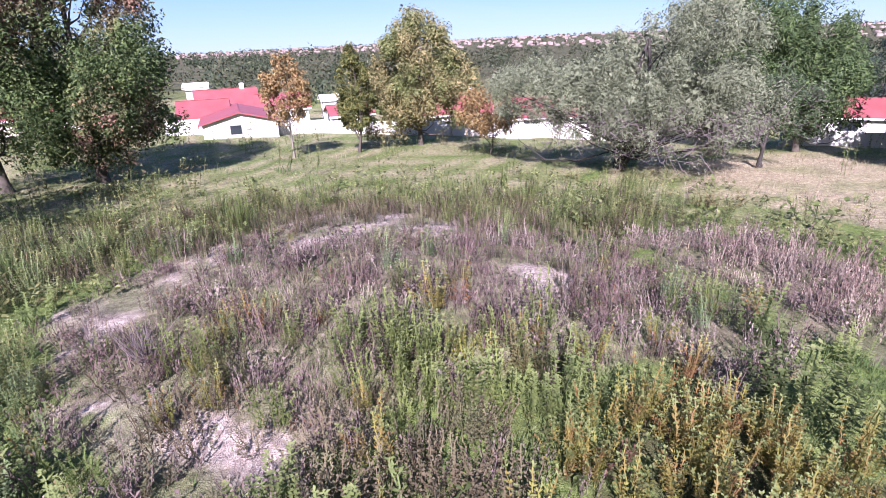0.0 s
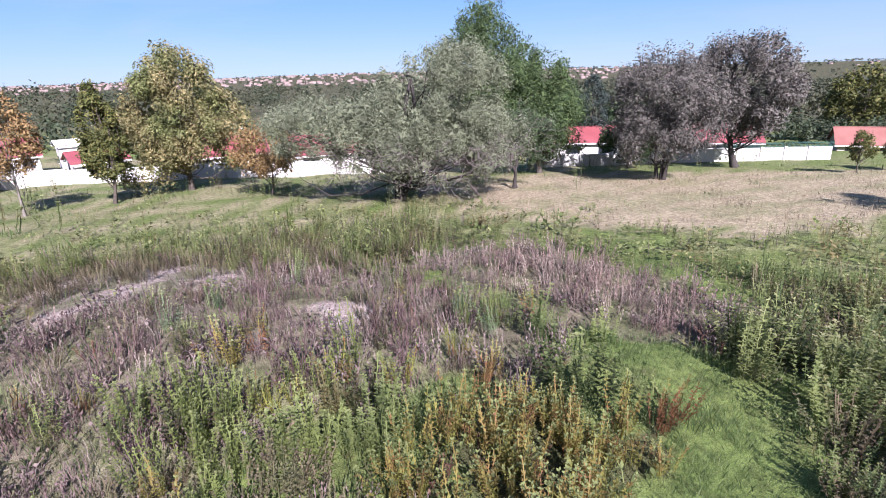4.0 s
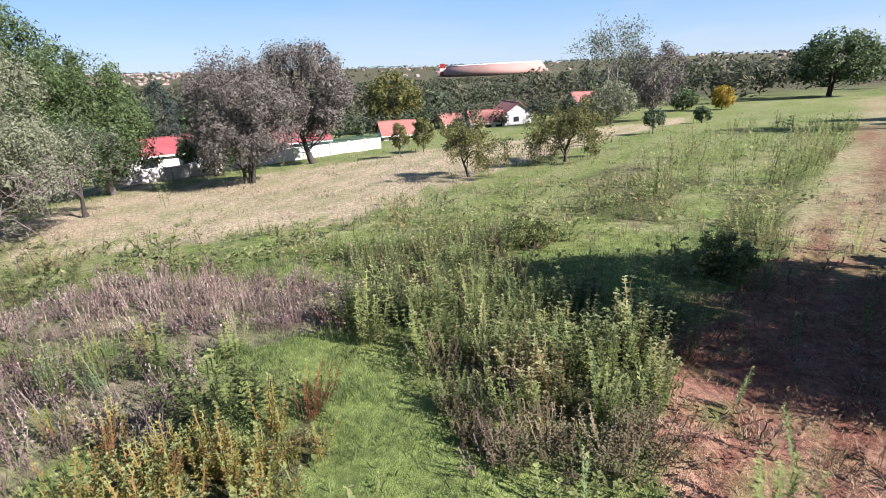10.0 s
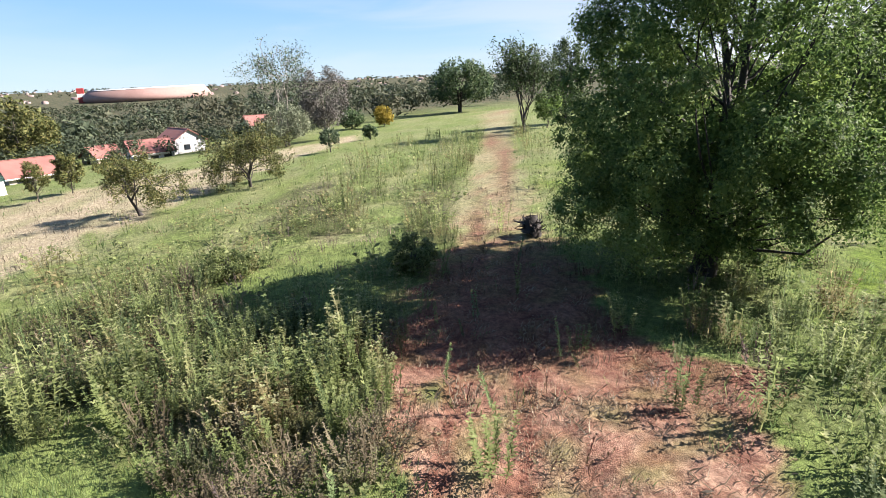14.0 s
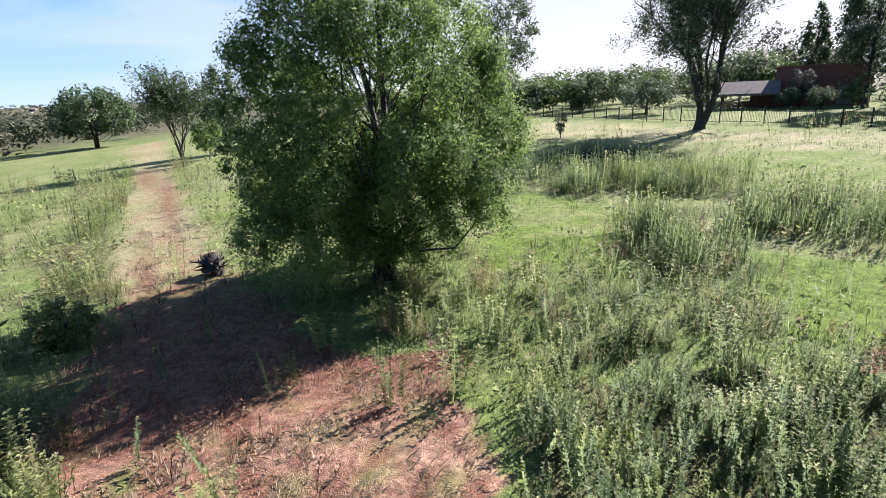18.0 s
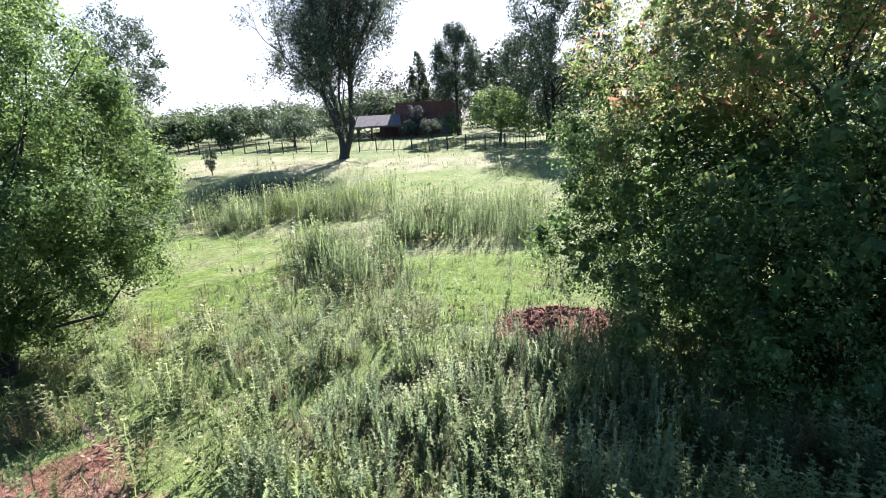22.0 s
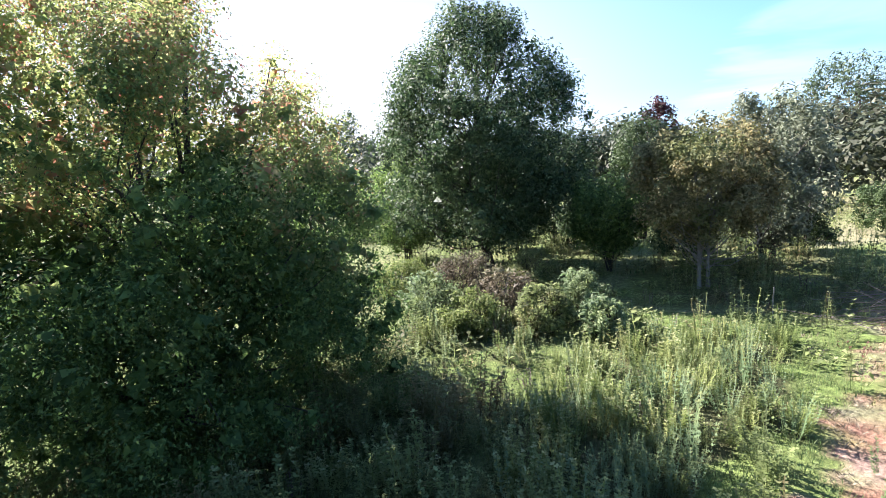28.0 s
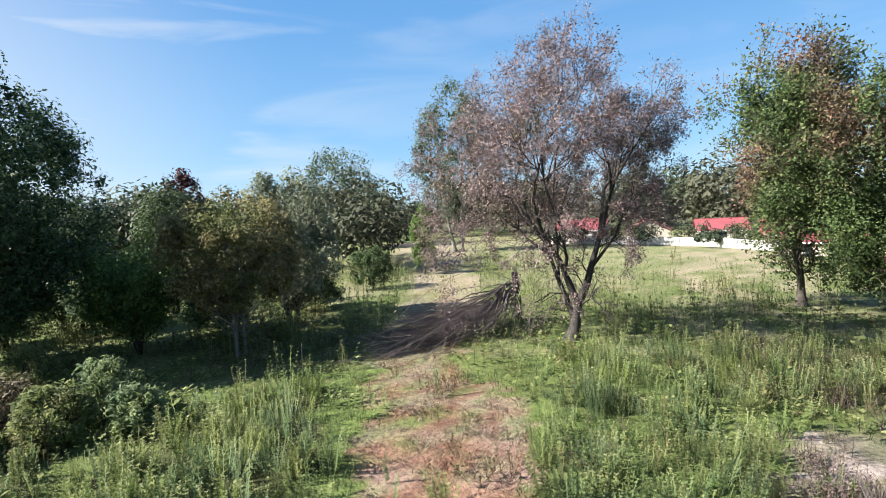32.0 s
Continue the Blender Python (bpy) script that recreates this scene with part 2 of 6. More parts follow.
def noise_node(nodes, links, scale, detail=4, coord="Object"):
    tc, n = nodes.new("ShaderNodeTexCoord"), nodes.new("ShaderNodeTexNoise")
    n.inputs["Scale"].default_value, n.inputs["Detail"].default_value = scale, detail
    links.new(tc.outputs[coord], n.inputs["Vector"])
    return n


def mix_rgb(nodes, links, a, b, fac, blend="MIX"):
    n = nodes.new("ShaderNodeMix")
    n.data_type, n.blend_type = "RGBA", blend
    for sock, v in ((n.inputs[0], fac), (n.inputs[6], a), (n.inputs[7], b)):
        if isinstance(v, (int, float)):
            sock.default_value = v
        elif isinstance(v, tuple):
            sock.default_value = (*v, 1)
        else:
            links.new(v, sock)
    return n.outputs[2]


def add_bump(nodes, links, bsdf, height, strength, dist=0.02):
    b = nodes.new("ShaderNodeBump")
    b.inputs["Strength"].default_value, b.inputs["Distance"].default_value = strength, dist
    links.new(height, b.inputs["Height"])
    links.new(b.outputs[0], bsdf.inputs["Normal"])


def grainy(name, dark, light, scale=3.0, fine=40.0, rough=0.85, bump_s=0.3, depth=0.5):
    """A surface with two scales of variation and fine relief."""
    m, nd, lk, b = material(name, rough)
    dark, light = tuple(v * depth for v in dark), tuple(v * depth for v in light)
    n1, n2 = noise_node(nd, lk, scale), noise_node(nd, lk, fine, 6)
    r = ramp(nd, [(0.3, dark), (0.7, light)])
    lk.new(n1.outputs[0], r.inputs[0])
    c = mix_rgb(nd, lk, r.outputs[0], tuple(v * 0.6 for v in dark), n2.outputs[0])
    m2 = nd.new("ShaderNodeMath")
    m2.operation = "MULTIPLY"
    m2.inputs[1].default_value = 0.6
    lk.new(n2.outputs[0], m2.inputs[0])
    c.node.inputs[0].default_value = 0.3
    lk.new(m2.outputs[0], c.node.inputs[0])
    lk.new(c, b.inputs["Base Color"])
    add_bump(nd, lk, b, n2.outputs[0], bump_s)
    return m


def leafy(name, stops, patch=None, patch_scale=0.35, patch_at=0.55, glow=0.35, rough=0.65, rise=None):
    """Foliage: each leaf its own tone, larger patches of another colour, light coming through."""
    m, nd, lk, b = material(name, rough)
    geo = nd.new("ShaderNodeNewGeometry")
    r = ramp(nd, dim(stops))
    lk.new(geo.outputs["Random Per Island"], r.inputs[0])
    col = r.outputs[0]
    if patch:
        n = noise_node(nd, lk, patch_scale, 3)
        if rise:
            sep, mr, ad = nd.new("ShaderNodeSeparateXYZ"), nd.new("ShaderNodeMapRange"), nd.new("ShaderNodeMath")
            lk.new(n.inputs["Vector"].links[0].from_socket, sep.inputs[0])
            mr.inputs["From Min"].default_value, mr.inputs["From Max"].default_value = rise
            mr.inputs["To Min"].default_value, mr.inputs["To Max"].default_value = -0.22, 0.14
            lk.new(sep.outputs[2], mr.inputs[0])
            lk.new(mr.outputs[0], ad.inputs[0])
            lk.new(n.outputs[0], ad.inputs[1])
        pr = ramp(nd, [(patch_at - 0.06, (0, 0, 0)), (patch_at + 0.08, (1, 1, 1))])
        lk.new(ad.outputs[0] if rise else n.outputs[0], pr.inputs[0])
        r2 = ramp(nd, dim(patch))
        lk.new(geo.outputs["Random Per Island"], r2.inputs[0])
        col = mix_rgb(nd, lk, col, r2.outputs[0], pr.outputs[0])
    n3 = noise_node(nd, lk, 0.8, 3)
    vr = ramp(nd, [(0.3, (0.7, 0.7, 0.7)), (0.7, (1.25, 1.25, 1.2))])
    lk.new(n3.outputs[0], vr.inputs[0])
    col = mix_rgb(nd, lk, col, vr.outputs[0], 1.0, "MULTIPLY")
    lk.new(col, b.inputs["Base Color"])
    b.inputs["Specular IOR Level"].default_value = 0.2
    tr, ms = nd.new("ShaderNodeBsdfTranslucent"), nd.new("ShaderNodeMixShader")
    lk.new(col, tr.inputs[0])
    ms.inputs[0].default_value = glow
    lk.new(b.outputs[0], ms.inputs[1])
    lk.new(tr.outputs[0], ms.inputs[2])
    lk.new(ms.outputs[0], nd["Material Output"].inputs[0])
    return m


M_BARK = grainy("bark", (0.09, 0.075, 0.06), (0.2, 0.17, 0.14), 4, 30, 0.9, 0.8)
M_BARK_PALE = grainy("pale_bark", (0.3, 0.27, 0.23), (0.5, 0.46, 0.4), 3, 25, 0.85, 0.5)
M_BARK_DARK = grainy("dark_bark", (0.045, 0.038, 0.034), (0.10, 0.085, 0.075), 4, 30, 0.9, 0.8)
M_TWIG = grainy("grey_twig", (0.18, 0.145, 0.15), (0.33, 0.27, 0.27), 3, 25, 0.9, 0.4)
M_WHITE = grainy("white_paint", (0.7, 0.69, 0.67), (0.82, 0.81, 0.79), 0.6, 9, 0.75, 0.15, 0.75)
M_CREAM = grainy("cream_plaster", (0.55, 0.49, 0.40), (0.66, 0.6, 0.5), 0.6, 9, 0.8, 0.15, 0.7)
M_ROOF = grainy("red_roof_sheet", (0.4, 0.09, 0.1), (0.5, 0.14, 0.15), 0.5, 12, 0.5, 0.2)
M_TILE = grainy("faded_roof_tile", (0.4, 0.15, 0.12), (0.5, 0.22, 0.18), 0.7, 12, 0.75, 0.3)
M_THATCH = grainy("weathered_thatch", (0.16, 0.14, 0.13), (0.28, 0.25, 0.23), 1.5, 14, 0.95, 0.6)
M_BRICK = grainy("dark_red_brick", (0.26, 0.11, 0.09), (0.4, 0.17, 0.13), 0.8, 14, 0.85, 0.3)
M_BLACK = grainy("black_steel", (0.015, 0.015, 0.017), (0.035, 0.035, 0.04), 4, 30, 0.5, 0.1)
M_GREEN = grainy("green_mesh", (0.01, 0.09, 0.07), (0.02, 0.14, 0.11), 3, 30, 0.7, 0.2)
M_BLUE = grainy("blue_sheet", (0.03, 0.10, 0.42), (0.05, 0.15, 0.55), 1, 10, 0.4, 0.1)
M_GREY = grainy("grey_concrete", (0.3, 0.29, 0.28), (0.42, 0.41, 0.39), 1, 14, 0.85, 0.2)
M_CLAY = grainy("clay_panel", (0.44, 0.26, 0.22), (0.58, 0.38, 0.33), 0.02, 0.3, 0.8, 0.1)
# township roofs and walls kept pale and alike: distance haze put into the colour
M_FAR = grainy("hazy_roof", (0.4, 0.29, 0.26), (0.5, 0.38, 0.34), 0.02, 0.3, 0.8, 0.1)
M_TOWN = grainy("hazy_plaster", (0.36, 0.28, 0.26), (0.48, 0.39, 0.36), 0.02, 0.3, 0.8, 0.1)
M_TANGLE = grainy("dead_branch", (0.2, 0.155, 0.16), (0.42, 0.34, 0.34), 3, 25, 0.9, 0.4)
M_SIGN = grainy("red_paint", (0.5, 0.04, 0.04), (0.6, 0.07, 0.06), 0.1, 2, 0.6, 0.1)
M_SOIL = grainy("red_soil", (0.16, 0.042, 0.036), (0.34, 0.1, 0.08), 1.3, 9, 0.95, 0.9)
m_glass, _, _, gb = material("window_glass", 0.08)
gb.inputs["Base Color"].default_value = (0.02, 0.025, 0.03, 1)
M_GLASS = m_glass

WEED = leafy("weed_leaf", [(0.0, (0.126, 0.177, 0.0638)), (0.5, (0.327, 0.425, 0.141)), (0.85, (0.46, 0.553, 0.192)), (1.0, (0.58, 0.638, 0.269))], [(0.0, (0.193, 0.156, 0.0765)), (0.6, (0.401, 0.355, 0.153)), (1.0, (0.565, 0.482, 0.23))], 0.33, 0.55, glow=0.55)
WEED_PALE = leafy("pale_weed_leaf", [(0.0, (0.175, 0.287, 0.127)), (0.5, (0.317, 0.471, 0.218)), (1.0, (0.47, 0.609, 0.333))], [(0.0, (0.273, 0.345, 0.103)), (1.0, (0.503, 0.598, 0.23))], 0.4, 0.52, glow=0.5)
WEED_GOLD = leafy("gold_weed_leaf", [(0.0, (0.219, 0.241, 0.0473)), (0.5, (0.461, 0.47, 0.0944)), (0.85, (0.549, 0.47, 0.126)), (1.0, (0.659, 0.612, 0.178))],
                  [(0.0, (0.285, 0.12, 0.0524)), (1.0, (0.571, 0.306, 0.126))], 0.9, 0.5, glow=0.45)
RUST = leafy("rusty_weed_leaf", [(0.0, (0.16, 0.07, 0.05)), (0.6, (0.3, 0.16, 0.1)), (1.0, (0.42, 0.28, 0.17))], [(0.0, (0.14, 0.15, 0.05)), (1.0, (0.3, 0.3, 0.12))], 0.8, 0.55, glow=0.3)
DEAD = leafy("dead_weed", [(0.0, (0.1, 0.07, 0.066)), (0.5, (0.3, 0.222, 0.21)), (0.9, (0.449, 0.364, 0.334)), (1.0, (0.539, 0.449, 0.407))],
             [(0.0, (0.17, 0.105, 0.109)), (1.0, (0.359, 0.245, 0.234))], 0.5, 0.52, 0.2, 0.85)
FLOWER = leafy("pale_weed_tip", [(0.0, (0.24, 0.33, 0.11)), (0.6, (0.42, 0.5, 0.18)), (1.0, (0.66, 0.68, 0.34))], glow=0.45)
WEED_BLUE = leafy("blue_green_weed_leaf", [(0.0, (0.164, 0.255, 0.101)), (0.5, (0.296, 0.432, 0.171)), (1.0, (0.461, 0.588, 0.256))], [(0.0, (0.22, 0.321, 0.0852)), (1.0, (0.438, 0.554, 0.155))], 0.4, 0.55, glow=0.5)
WEED_LIME = leafy("lime_weed_leaf", [(0.0, (0.17, 0.255, 0.0595)), (0.5, (0.306, 0.399, 0.102)), (1.0, (0.468, 0.527, 0.187))], glow=0.5)
BROWN = leafy("olive_brown_seed", [(0.0, (0.14, 0.11, 0.065)), (0.5, (0.25, 0.2, 0.12)), (1.0, (0.36, 0.3, 0.19))], [(0.0, (0.15, 0.17, 0.08)), (1.0, (0.3, 0.31, 0.15))], 0.9, 0.55, glow=0.3)
WITHERED = leafy("withered_weed", [(0.0, (0.291, 0.213, 0.185)), (0.5, (0.515, 0.398, 0.347)), (1.0, (0.784, 0.65, 0.56))], [(0.0, (0.336, 0.213, 0.185)), (1.0, (0.627, 0.47, 0.414))], 0.6, 0.52, 0.25, 0.8)
GRASS = leafy("grass_blade", [(0.0, (0.135, 0.231, 0.0751)), (0.6, (0.25, 0.393, 0.128)), (1.0, (0.416, 0.508, 0.231))], glow=0.6)
STRAW = leafy("dry_grass_blade", [(0.0, (0.26, 0.2, 0.13)), (0.6, (0.45, 0.37, 0.26)), (1.0, (0.6, 0.51, 0.38))], glow=0.2, rough=0.8)


def ground_material():
    m, nd, lk, b = material("ground_cover", 0.95)

    def mask(name):
        a = nd.new("ShaderNodeAttribute")
        a.attribute_name = name
        return a
    big, mid, fine = noise_node(nd, lk, 0.12, 4), noise_node(nd, lk, 1.1, 5), noise_node(nd, lk, 9, 6)
    blades, tuft = noise_node(nd, lk, 38, 3), noise_node(nd, lk, 3.6, 6)

    def toned(stops, n, k=PLANT):
        r = ramp(nd, [(p, tuple(v * k for v in c)) for p, c in stops])
        lk.new(n.outputs[0], r.inputs[0])
        return r.outputs[0]
    green = mix_rgb(nd, lk, toned([(0.3, (0.13, 0.2, 0.05)), (0.7, (0.24, 0.33, 0.09))], mid), toned([(0.35, (0.08, 0.11, 0.045)), (0.7, (0.31, 0.36, 0.16))], fine), 0.45)
    green = mix_rgb(nd, lk, green, toned([(0.35, (0.145, 0.235, 0.055)), (0.7, (0.25, 0.29, 0.1))], big), 0.4)
    straw = mix_rgb(nd, lk, toned([(0.3, (0.44, 0.36, 0.25)), (0.7, (0.6, 0.52, 0.38))], mid), toned([(0.35, (0.34, 0.29, 0.17)), (0.7, (0.66, 0.57, 0.43))], fine), 0.5)
    red = mix_rgb(nd, lk, toned([(0.35, (0.27, 0.12, 0.085)), (0.62, (0.47, 0.29, 0.21))], mid), toned([(0.35, (0.16, 0.07, 0.05)), (0.65, (0.52, 0.35, 0.26))], fine), 0.5)
    bare = mix_rgb(nd, lk, toned([(0.3, (0.36, 0.27, 0.25)), (0.7, (0.58, 0.49, 0.45))], mid), toned([(0.35, (0.34, 0.26, 0.24)), (0.65, (0.72, 0.65, 0.6))], fine), 0.5)
    dull = mix_rgb(nd, lk, toned([(0.3, (0.17, 0.15, 0.10)), (0.7, (0.3, 0.24, 0.2))], mid), toned([(0.35, (0.12, 0.14, 0.06)), (0.7, (0.36, 0.29, 0.26))], fine), 0.5)
    town = mix_rgb(nd, lk, toned([(0.42, (0.04, 0.06, 0.03)), (0.58, (0.22, 0.18, 0.12))], big), toned([(0.4, (0.05, 0.07, 0.035)), (0.6, (0.12, 0.12, 0.07))], mid), 0.5)
    # dark clay for ruts and dug soil; also deepens the oak's shade by colour
    clay = mix_rgb(nd, lk, toned([(0.35, (0.17, 0.06, 0.042)), (0.7, (0.3, 0.125, 0.09))], mid), toned([(0.35, (0.12, 0.045, 0.03)), (0.7, (0.36, 0.18, 0.13))], fine), 0.5)
    # the gum tree's dense shadow, put into the ground as a near-black tone
    gum_shadow_tone = toned([(0.35, (0.012, 0.011, 0.012)), (0.7, (0.05, 0.045, 0.04))], mid)
    c = green
    sward = mix_rgb(nd, lk, toned([(0.3, (0.103, 0.181, 0.0258)), (0.7, (0.198, 0.292, 0.0516))], mid), toned([(0.35, (0.0774, 0.138, 0.0215)), (0.7, (0.249, 0.327, 0.0688))], fine), 0.45)
    litter = mix_rgb(nd, lk, toned([(0.3, (0.06, 0.065, 0.03)), (0.7, (0.13, 0.13, 0.065))], mid), toned([(0.35, (0.04, 0.04, 0.025)), (0.7, (0.2, 0.18, 0.1))], fine), 0.5)
    for layer, name in ((litter, "litter"), (sward, "lush"), (straw, "dry"), (dull, "dead"), (red, "red"), (clay, "rut_shade"), (bare, "bare"), (gum_shadow_tone, "gum_shadow"), (town, "far")):
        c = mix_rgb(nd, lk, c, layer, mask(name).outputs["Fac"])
    c = mix_rgb(nd, lk, c, toned([(0.36, (0.6, 0.6, 0.6)), (0.64, (1.5, 1.5, 1.45))], blades, 1.0), 0.8, "MULTIPLY")
    c = mix_rgb(nd, lk, c, toned([(0.38, (0.7, 0.7, 0.7)), (0.6, (1.35, 1.35, 1.3))], tuft, 1.0), 0.7, "MULTIPLY")
    lk.new(c, b.inputs["Base Color"])
    add = nd.new("ShaderNodeMath")
    lk.new(fine.outputs[0], add.inputs[0])
    lk.new(blades.outputs[0], add.inputs[1])
    add_bump(nd, lk, b, add.outputs[0], 0.8, 0.06)
    b.inputs["Specular IOR Level"].default_value = 0.1
    return m


# ---- mesh helpers ----
def mesh_from(name, verts, faces, mats=(), mat_index=None, shade=False):
    """A mesh from arrays: verts (n, 3), faces (m, 3 or 4)."""
    verts, faces = np.asarray(verts, np.float32), np.asarray(faces, np.int32)
    me = bpy.data.meshes.new(name)
    k = faces.shape[1]
    me.vertices.add(len(verts))
    me.vertices.foreach_set("co", verts.ravel())
    me.loops.add(faces.size)
    me.loops.foreach_set("vertex_index", faces.ravel())
    me.polygons.add(len(faces))
    me.polygons.foreach_set("loop_start", np.arange(0, faces.size, k, dtype=np.int32))
    if mat_index is not None:
        me.polygons.foreach_set("material_index", np.asarray(mat_index, np.int32))
    if shade:
        me.polygons.foreach_set("use_smooth", np.ones(len(faces), bool))
    for m in mats:
        me.materials.append(m)
    me.update(calc_edges=True)
    return me


def part(name, bm, mat, parent, label=""):
    me = bpy.data.meshes.new(name)
    bm.to_mesh(me)
    bm.free()
    me.materials.append(mat)
    ob = new(name, me)
    ob.parent = parent
    return tagged(ob, label)


def mpart(name, me, parent, label=""):
    ob = new(name, me)
    ob.parent = parent
    return tagged(ob, label)


def empty(name, x, y, z, rz=0.0):
    e = new(name)
    e.empty_display_size = 0.2
    e.matrix_world = pose(x, y, z, 0, 0, rz)
    return e


def box(bm, x0, y0, z0, x1, y1, z1, bevel=0.0):
    r = bmesh.ops.create_cube(bm, size=1.0)
    vs = r["verts"]
    bmesh.ops.scale(bm, vec=(x1 - x0, y1 - y0, z1 - z0), verts=vs)
    bmesh.ops.translate(bm, vec=((x0 + x1) / 2, (y0 + y1) / 2, (z0 + z1) / 2), verts=vs)
    if bevel:
        es = {e for v in vs for e in v.link_edges}
        bmesh.ops.bevel(bm, geom=list(es), offset=bevel, segments=1, affect="EDGES")
    return bm


def tubes(paths, sides=6):
    """Tapered tubes along paths of (points, radii); verts and quads."""
    V, F, n = [], [], 0
    for pts, rad in paths:
        pts, rad = np.asarray(pts, float), np.asarray(rad, float)
        d = np.gradient(pts, axis=0)
        d /= np.linalg.norm(d, axis=1, keepdims=True) + 1e-9
        ref = np.where(np.abs(d[:, 2:3]) > 0.9, [[1.0, 0, 0]], [[0, 0, 1.0]])
        u = np.cross(d, ref)
        u /= np.linalg.norm(u, axis=1, keepdims=True) + 1e-9
        w = np.cross(d, u)
        a = np.linspace(0, 2 * np.pi, sides, endpoint=False)
        ring = pts[:, None] + rad[:, None, None] * (np.cos(a)[None, :, None] * u[:, None] + np.sin(a)[None, :, None] * w[:, None])
        V.append(ring.reshape(-1, 3))
        i, j = np.meshgrid(np.arange(len(pts) - 1), np.arange(sides), indexing="ij")
        b0 = n + i * sides + j
        b1 = n + i * sides + (j + 1) % sides
        F.append(np.stack([b0, b1, b1 + sides, b0 + sides], -1).reshape(-1, 4))
        n += len(pts) * sides
    return np.concatenate(V), np.concatenate(F)


def leaves(points, normals, length, width, r, droop=0.0, tri=False):
    """Pointed leaves, one quad or triangle each, at points, facing about normals."""
    n = len(points)
    nrm = normals + r.normal(0, 0.38, (n, 3))
    nrm /= np.linalg.norm(nrm, axis=1, keepdims=True) + 1e-9
    t = r.normal(0, 1, (n, 3)) + np.array([0, 0, -droop])
    t -= (t * nrm).sum(1, keepdims=True) * nrm
    t /= np.linalg.norm(t, axis=1, keepdims=True) + 1e-9
    b = np.cross(nrm, t)
    k = r.uniform(0.6, 1.3, (n, 1))
    L, W = length * k, width * k
    if tri:
        v = np.stack([points - t * L * 0.5 + b * W * 0.5, points + t * L * 0.5 + nrm * W * 0.2, points - t * L * 0.5 - b * W * 0.5], 1)
        return v.reshape(-1, 3), np.arange(3 * n).reshape(n, 3)
    v = np.stack([points - t * L * 0.5, points + b * W * 0.5 + nrm * W * 0.15, points + t * L * 0.5, points - b * W * 0.5 + nrm * W * 0.15], 1)
    return v.reshape(-1, 3), np.arange(4 * n).reshape(n, 4)


def limb(p0, p1, r0, r1, r, sag=0.15, steps=5):
    k = np.linspace(0, 1, steps)[:, None]
    p0, p1 = np.asarray(p0, float), np.asarray(p1, float)
    mid = r.normal(0, 1, 3) * np.linalg.norm(p1 - p0) * sag * 0.5
    pts = p0 + (p1 - p0) * k + np.sin(k * np.pi) * mid
    pts[:, 2] -= (np.sin(k * np.pi) * np.linalg.norm(p1 - p0) * sag * 0.4)[:, 0]
    return pts, r0 + (r1 - r0) * k[:, 0]


